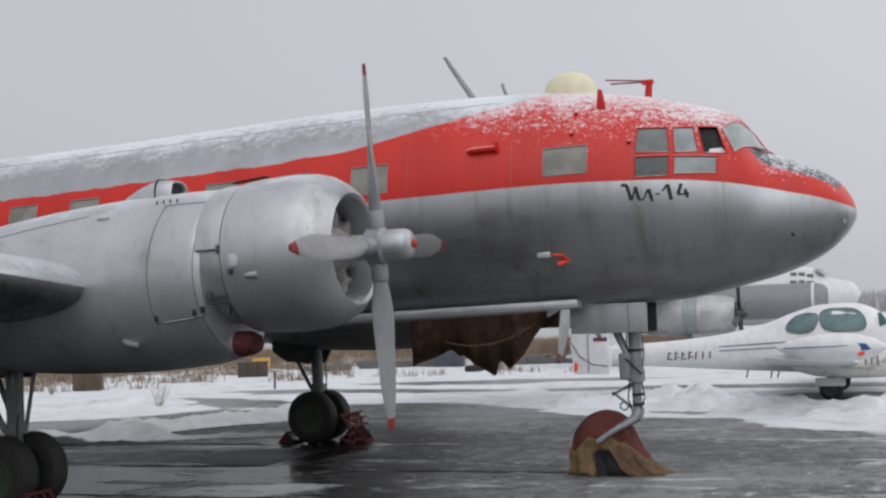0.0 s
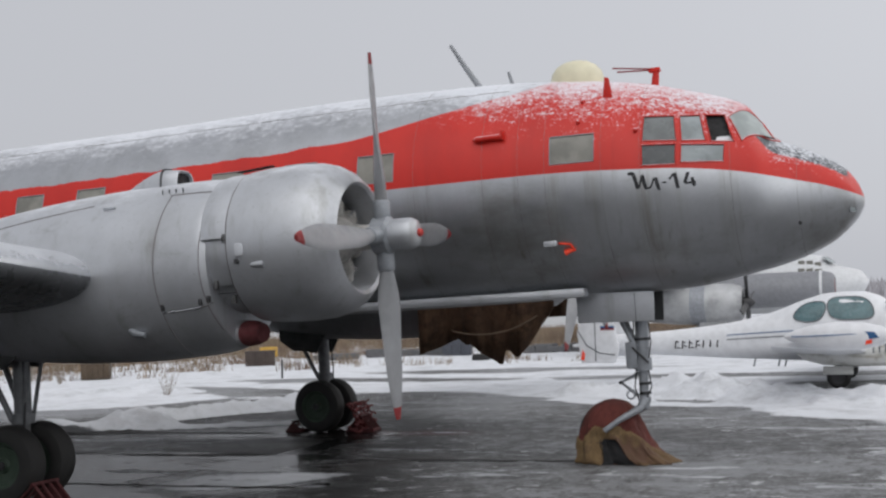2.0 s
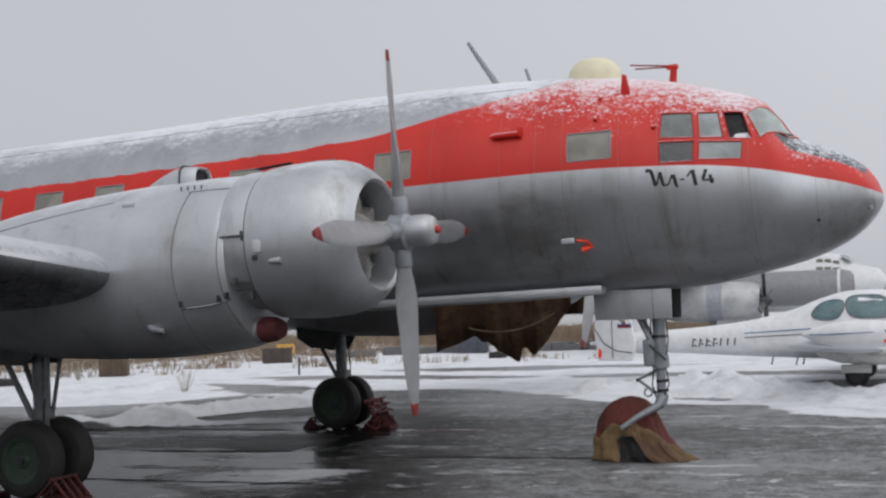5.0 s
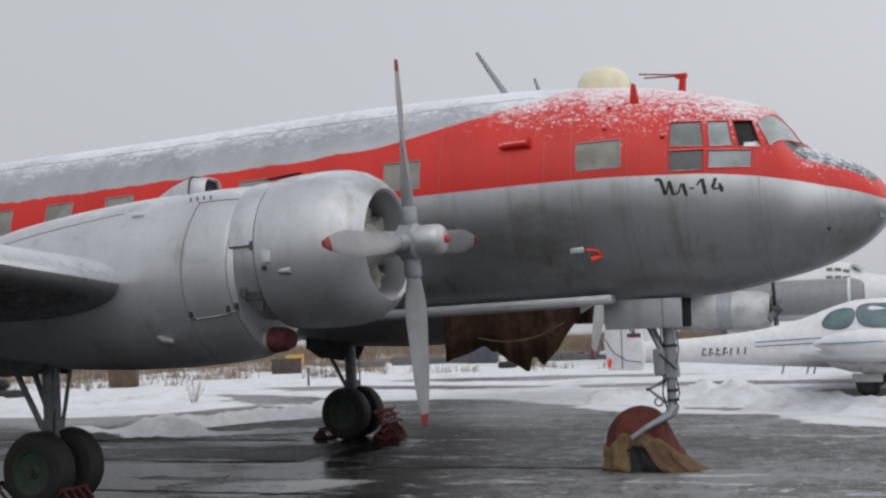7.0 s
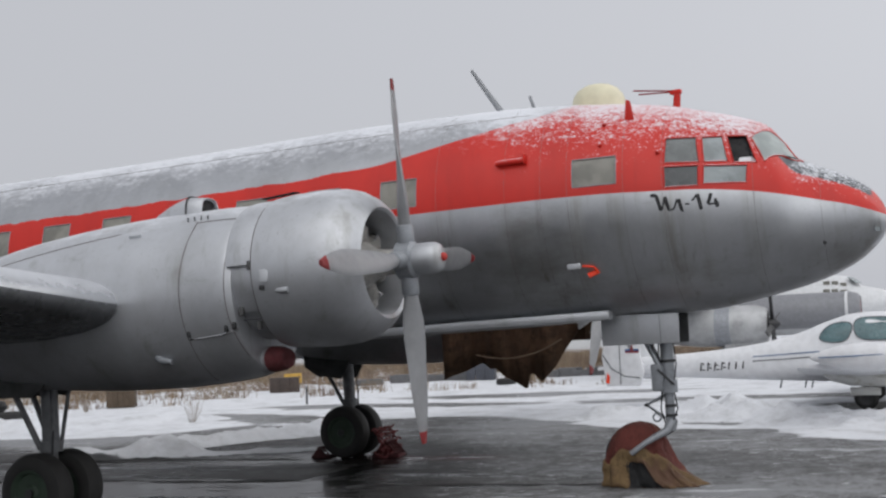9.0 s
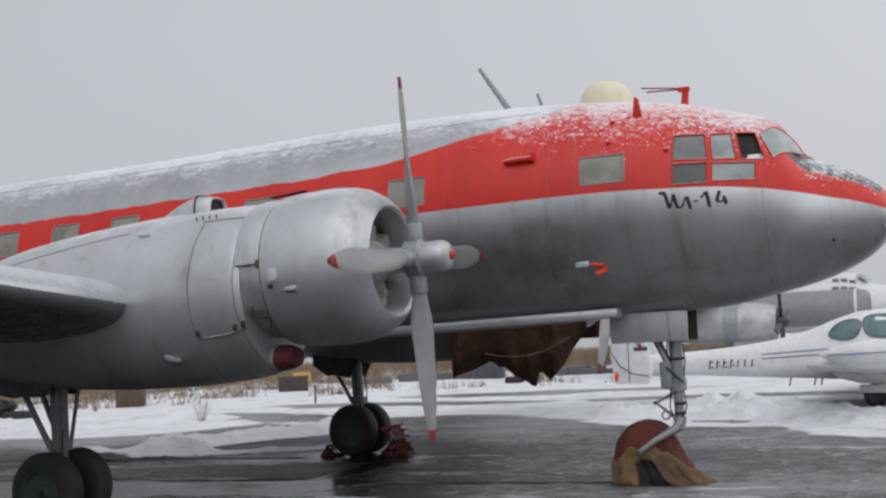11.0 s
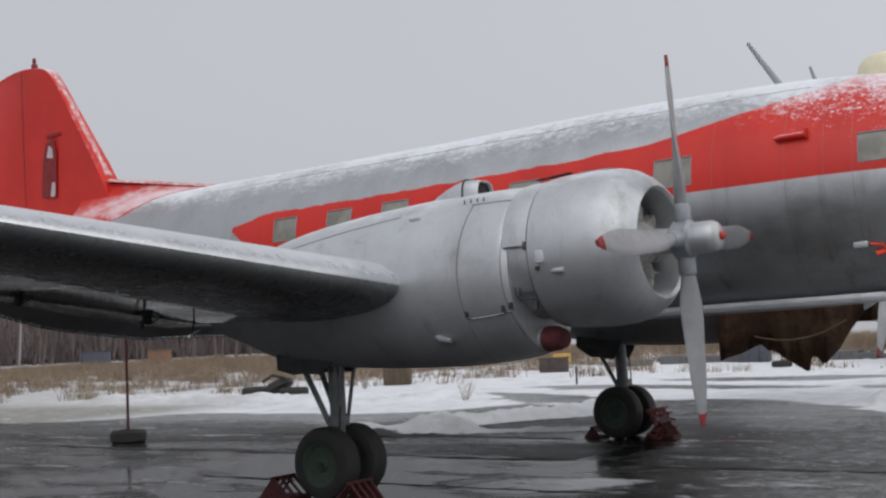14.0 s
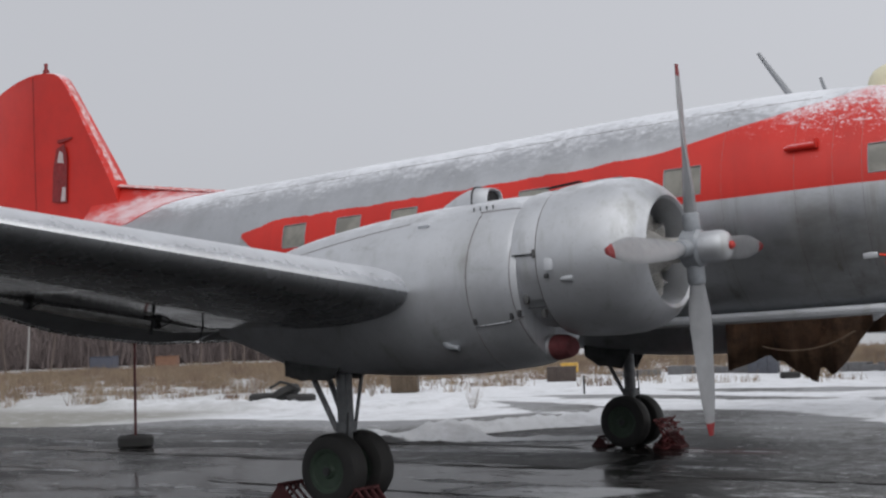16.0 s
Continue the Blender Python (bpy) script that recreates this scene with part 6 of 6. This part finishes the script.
# ---- the small white twin ----
BLUE = plain("blue_trim", (0.02, 0.09, 0.22), 0.5, bump=0)
GREY_TRIM = plain("grey_trim", (0.10, 0.11, 0.12), 0.6, bump=0)
TINTED = glass_pane("tinted_glass", (0.07, 0.125, 0.135), 0.2)
DIRTY_WHITE = Shade("dirty_white", 0.6)
DIRTY_WHITE.color(DIRTY_WHITE.mix(DIRTY_WHITE.ramp(DIRTY_WHITE.noise(3.2, 7, 0.7, (0.7, 1, 1.2)), 0.46, 0.66), (0.60, 0.60, 0.58), DIRTY_WHITE.mix(DIRTY_WHITE.noise(14, 4), (0.36, 0.33, 0.25), (0.22, 0.21, 0.19))))
DIRTY_WHITE = DIRTY_WHITE.mat


def small_twin():
    """A light low-wing twin with tip tanks and two fins; x towards its nose."""
    root = new("light_aircraft")
    root.matrix_basis = pose(8.0, 13.75, 0, 0, 0.6, 0)
    tagged(root, "small white twin-engine light aircraft with tinted windows", "aircraft")
    table = [(-5.9, 1.12, 0.92, 0.10), (-5.4, 1.20, 0.76, 0.17), (-4, 1.28, 0.70, 0.27), (-2.6, 1.42, 0.62, 0.42), (-1.5, 1.66, 0.57, 0.56), (-0.8, 1.92, 0.54, 0.63), (-0.2, 2.07, 0.53, 0.66), (0.4, 2.09, 0.54, 0.66), (0.85, 1.98, 0.56, 0.62), (1.25, 1.66, 0.60, 0.56), (1.7, 1.48, 0.66, 0.45), (2.3, 1.30, 0.76, 0.28), (2.6, 1.12, 0.90, 0.10)]
    top, bottom, wide = [curve_at(table, k) for k in (1, 2, 3)]

    def at(x, a, out=0.0):
        mid, half = (top(x) + bottom(x)) / 2, (top(x) - bottom(x)) / 2
        s, c = math.sin(a), math.cos(a)
        return Vector((x, -(wide(x) + out) * math.copysign(abs(s) ** 0.8, s), mid + (half + out) * math.copysign(abs(c) ** 0.8, c)))

    body = part("fuselage", rings(bmesh.new(), [[at(x, 2 * math.pi * i / 36) for i in range(36)] for x in np.linspace(-5.9, 2.6, 70)]), WHITE, root, "white fuselage with thin blue lines")

    def side_window(x0, x1, lean, squeeze, z0=1.43, z1=1.88):
        rim = []
        for k in range(32):
            a = 2 * math.pi * k / 32
            u, v = math.copysign(abs(math.cos(a)) ** 0.55, math.cos(a)), math.copysign(abs(math.sin(a)) ** 0.6, math.sin(a))
            x = (x0 + x1) / 2 + (x1 - x0) / 2 * u * (1 - squeeze * max(0, v)) + lean * v
            z = (z0 + z1) / 2 + (z1 - z0) / 2 * v * (1 - 0.22 * max(0, -u) * (lean > 0))
            mid, half = (top(x) + bottom(x)) / 2, (top(x) - bottom(x)) / 2
            c = min(1.0, max(-1.0, (z - mid) / half))
            rim.append(Vector((x, -wide(x) * (1 - abs(c) ** 2.5) ** 0.4 - 0.015, z)))
        bm = bmesh.new()
        verts = [bm.verts.new(p) for p in rim]
        hub = bm.verts.new(sum(rim, Vector()) / len(rim) - Vector((0, 0.07, 0)))
        for p, q in zip(verts, verts[1:] + verts[:1]):
            bm.faces.new((p, q, hub))
        pane = part("side_window", bm, TINTED, body, "tinted blue-green window")
        part("window_frame", tube(rim + rim[:2], 0.014, 5), GREY_TRIM, body)
        return pane

    side_window(-0.94, -0.30, 0.10, 0.12)
    side_window(-0.24, 0.72, -0.06, 0.10, 1.46, 1.97)
    part("front_window", slab([(1.02, 1.55), (1.22, 1.62), (1.05, 1.86), (0.98, 1.84)], 0.02), TINTED, body, "", pose(0, -0.56, 0))
    for x0, x1, z0, z1, m in ((-2.5, -1.0, 1.16, 1.24, BLUE), (-0.9, 0.9, 1.22, 1.30, BLUE), (-2.5, -1.2, 1.06, 1.12, GREY_TRIM)):
        pts = []
        for k in range(9):
            x, z = x0 + (x1 - x0) * k / 8, z0 + (z1 - z0) * k / 8
            mid, half = (top(x) + bottom(x)) / 2, (top(x) - bottom(x)) / 2
            pts.append((x, -wide(x) * (1 - abs((z - mid) / half) ** 2.5) ** 0.4 - 0.002, z))
        part("trim_line", tube(pts, 0.012, 5), m, body)
    for k in range(7):
        x, z = -3.72 + 0.165 * k, 0.95 + 0.004 * k
        for j, (dx, dz, w, h) in enumerate(((0, 0, 0.030, 0.20), (0.055, 0.07 - 0.02 * (k % 3), 0.085, 0.030), (0.06, -0.07 + 0.04 * (k % 2), 0.07, 0.030))):
            part("mark_bar", block((w, 0.008, h - 0.03 * (k > 3)), pose(x + dx, -wide(x) - 0.003, z + dz, 0, 8, 0), 0), BLACK, body)
    # wings, tip tanks and engines
    for side in (-1, 1):
        loops = []
        for y, lead, z, chord in ((0.4, 0.75, 0.72, 2.1), (2.0, 0.62, 0.82, 1.85), (4.0, 0.42, 0.96, 1.5), (5.9, 0.25, 1.10, 1.15)):
            loops.append([Vector((lead - s * chord, side * y, z + t * chord)) for s, t in ((0, 0), (0.05, 0.045), (0.3, 0.085), (0.7, 0.045), (1, 0), (0.7, -0.02), (0.3, -0.045), (0.05, -0.03))])
        panel = part("wing", rings(bmesh.new(), loops), WHITE, root, "white low wing")
        part("tip_tank", turned([(-0.95, 0.02), (-0.75, 0.12), (-0.4, 0.21), (0.0, 0.26), (0.4, 0.25), (0.75, 0.17), (0.95, 0.04)], 24, pose(0.32, side * 6.0, 1.27)), WHITE, panel, "white tip tank with a small mark")
        if side < 0:
            part("tank_line", tube([(0.32 + u, -6.0 - 0.262 * math.cos(0.25) * (1 - (u / 1.02) ** 2) ** 0.6, 1.30 + 0.03 * u) for u in np.linspace(-0.8, 0.5, 12)], 0.010, 5), BLUE, panel, "thin blue line")
            part("tank_mark", slab([(0.72, 1.36), (0.94, 1.34), (1.02, 1.24), (0.86, 1.22)], 0.012), BLUE, panel, "blue mark", pose(0, -6.215, 0))
            part("tank_mark", slab([(0.78, 1.12), (0.90, 1.14), (0.90, 1.21), (0.80, 1.19)], 0.012), ORANGE, panel, "red mark", pose(0, -6.215, 0))
        eng = part("engine_nacelle", turned([(-0.85, 0.05), (-0.7, 0.2), (-0.3, 0.32), (0.6, 0.36), (1.3, 0.34), (1.7, 0.27), (1.85, 0.15)], 28, pose(0, side * 1.75, 0.83) @ Matrix.Diagonal((1, 1, 0.95, 1))), DIRTY_WHITE, root, "stained white engine nacelle")
        part("spinner", turned([(1.83, 0.14), (2.0, 0.12), (2.15, 0.03)], 18, pose(0, side * 1.75, 0.83)), WHITE, eng)
        for k in range(3):
            part("blade", block((0.03, 0.12, 0.85), pose(1.92, side * 1.75, 0.83, 20 + 120 * k, 0, 0) @ pose(0, 0, 0.48, 0, 0, 25), 0.01), DARK_METAL, eng)
        for k in range(3):
            part("louvre", block((0.03, 0.02, 0.2), pose(0.75 + 0.12 * k, side * 1.75 - 0.355, 0.88), 0.004), GREY_TRIM, eng)
        leg = part("main_leg", tube([(0.05, side * 1.5, 0.8), (0.0, side * 1.5, 0.24)], 0.05, 10), GREY_METAL, root)
        part("gear_fairing", block((0.62, 0.05, 0.18), pose(-0.0, side * 1.5 - 0.14, 0.40), 0.02), DIRTY_WHITE, leg)
        wheel("wheel", 0.25, 0.18, DARK_METAL, leg, pose(0.0, side * 1.5, 0.25, 0, 0, 90))
        # tail
        fin_part = part("tail_fin", slab([(-5.9, 0.62), (-5.1, 0.62), (-5.0, 0.95), (-5.2, 1.9), (-5.55, 2.12), (-5.85, 2.0), (-5.98, 1.3)], 0.09, 0.03), WHITE, root, "white tail fin", pose(0.28, side * 1.75, 0))
        part("rudder_line", tube([(-5.55, -0.05, 0.66), (-5.55, -0.05, 2.0)], 0.01, 5), GREY_TRIM, fin_part)
        if side < 0:
            part("flag_band", block((0.32, 0.012, 0.045), pose(-5.26, -0.048, 1.48), 0), WHITE, fin_part)
            part("flag_band", block((0.32, 0.012, 0.045), pose(-5.26, -0.05, 1.435), 0), BLUE, fin_part)
            part("flag_band", block((0.32, 0.012, 0.045), pose(-5.26, -0.048, 1.39), 0), RED_RAW, fin_part)
            part("trim_sweep", tube([(-5.95, -0.05, 1.35), (-5.75, -0.052, 1.02), (-5.45, -0.052, 0.84), (-5.1, -0.05, 0.80)], 0.012, 5), GREY_TRIM, fin_part)
            part("red_mark", slab([(-5.90, 0.70), (-5.82, 0.68), (-5.80, 0.84), (-5.86, 0.92)], 0.012), ORANGE, fin_part, "", pose(0, -0.048, 0))
    part("tailplane", block((0.75, 3.5, 0.07), pose(-5.45, 0, 1.02), 0.03), WHITE, root)
    part("nose_leg", tube([(2.0, 0, 0.8), (2.05, 0, 0.22)], 0.04, 8), GREY_METAL, root)
    wheel("nose_wheel", 0.2, 0.13, GREY_METAL, root, pose(2.05, 0, 0.205, 0, 0, 90))
    for x in (-1.9, -1.35, -1.2):
        part("belly_aerial", tube([(x, -0.2, 0.62), (x - 0.05, -0.2, 0.42)], 0.02, 6), GREY_METAL, root)
    return root


small_twin()


# ---- a large parked transport behind it ----
def large_transport():
    root = new("transport_aircraft")
    root.matrix_basis = pose(7.3, 47.0, 0)
    tagged(root, "large weathered white and grey transport aircraft standing in snow", "aircraft")
    pale = plain("pale_grey_paint", (0.58, 0.59, 0.60), 0.5, vary=0.12)
    slate = plain("slate_grey_paint", (0.20, 0.205, 0.22), 0.5, vary=0.15)
    silver = plain("worn_silver_paint", (0.34, 0.345, 0.35), 0.45, 0.2, 0.5, 1.2)
    intake_red = plain("intake_red", (0.20, 0.11, 0.11), 0.8)
    table = [(-24, 4.2, 3.0, 0.5), (-16, 4.1, 1.5, 1.4), (-6, 4.1, 1.25, 1.5), (-3.0, 4.08, 1.25, 1.46), (-2.1, 3.98, 1.3, 1.3), (-1.5, 3.5, 1.5, 1.10), (-0.9, 3.36, 1.7, 0.95), (-0.4, 3.22, 1.95, 0.74), (-0.12, 3.04, 2.2, 0.48), (-0.02, 2.84, 2.4, 0.24), (0, 2.70, 2.55, 0.08)]
    top, bottom, wide = [curve_at(table, k) for k in (1, 2, 3)]
    body = part("fuselage", rings(bmesh.new(), [[Vector((x, wide(x) * math.sin(a), (top(x) + bottom(x)) / 2 + (top(x) - bottom(x)) / 2 * math.cos(a))) for a in (2 * math.pi * i / 36 for i in range(36))] for x in np.linspace(-24, 0, 80)]), pale, root)
    for x, z, w, h in ((-3.0, 3.62, 0.30, 0.30), (-2.62, 3.60, 0.30, 0.30), (-2.24, 3.52, 0.30, 0.28), (-3.0, 3.25, 0.30, 0.26), (-2.62, 3.24, 0.30, 0.26), (-2.22, 3.20, 0.34, 0.24), (-5.9, 3.25, 0.55, 0.42)):
        half = (top(x) - bottom(x)) / 2
        y = -wide(x) * math.sqrt(max(0, 1 - ((z - (top(x) + bottom(x)) / 2) / half) ** 2))
        part("cockpit_window", block((w, 0.04, h), pose(x, y - 0.005, z, 18, 0, 0), 0.01), BLIND, body)
    part("windscreen", block((0.5, 0.7, 0.03), pose(-1.75, -0.55, 3.76, 0, 36, -18), 0.01), COCKPIT, body)
    for x0, x1, y, z, r, mat in ((-7.1, -4.3, -12.3, 1.86, 0.82, silver), (-7.6, -1.1, -7.0, 2.35, 0.78, slate)):
        n = part("engine_nacelle", turned([(x0 - 2.5, 0.2), (x0 - 1.0, r * 0.8), (x0, r * 0.96), (x0 + 0.8, r), (x1 - 0.5, r * 0.98), (x1 - 0.12, r * 0.86), (x1, r * 0.7), (x1 - 0.1, r * 0.62)], 36, pose(0, y, z)), mat, root)
        part("cowl_band", turned([(x0 + 0.75, r * 1.012), (x0 + 1.35, r * 1.012)], 36, pose(0, y, z), (False, False)), GREY_METAL, n)
        part("intake_cover", turned([(x1 - 0.1, r * 0.6), (x1 - 0.02, r * 0.55)], 24, pose(0, y, z)), DARK_METAL if mat is silver else intake_red, n)
        part("cooler", block((1.1, 0.8, 0.3), pose(x1 - 1.2, y, z - r * 0.98), 0.08), silver, n)
        if mat is silver:
            part("spinner", turned([(x1, 0.24), (x1 + 0.3, 0.2), (x1 + 0.45, 0.05)], 18, pose(0, y, z)), DARK_METAL, n)
        else:
            part("front_band", turned([(x1 - 0.62, r * 1.01), (x1 - 0.50, r * 0.995)], 36, pose(0, y, z), (False, False)), pale, n, "pale ring round the cowling")
        for k in range(4 if mat is silver else 0):
            part("blade", block((0.06, 0.24, 1.75), pose(x1 + 0.15, y, z, 12 + 90 * k, 0, 0) @ pose(0, 0, 0.95, 0, 0, 35), 0.03), DARK_METAL, n)
        part("main_leg", tube([(x0 + 1, y, z - 0.4), (x0 + 1, y, 0.45)], 0.12, 10), GREY_METAL, n)
        wheel("wheel", 0.5, 0.35, GREY_METAL, n, pose(x0 + 1, y, 0.5, 0, 0, 90))
    for side in (-1, 1):
        loops = []
        for y, lead, z, chord in ((0.8, -6.0, 2.6, 5.2), (7, -6.0, 2.6, 4.8), (16, -6.9, 2.9, 2.4)):
            loops.append([Vector((lead - s * chord, side * y, z + t * chord)) for s, t in ((0, 0), (0.06, 0.06), (0.35, 0.09), (1, 0), (0.35, -0.05), (0.06, -0.04))])
        part("wing", rings(bmesh.new(), loops), silver, root)
    part("nose_leg", tube([(-3, 0, 1.5), (-3, 0, 0.4)], 0.1, 10), GREY_METAL, root)
    wheel("nose_wheel", 0.4, 0.3, GREY_METAL, root, pose(-3, 0, 0.4, 0, 0, 90))


large_transport()
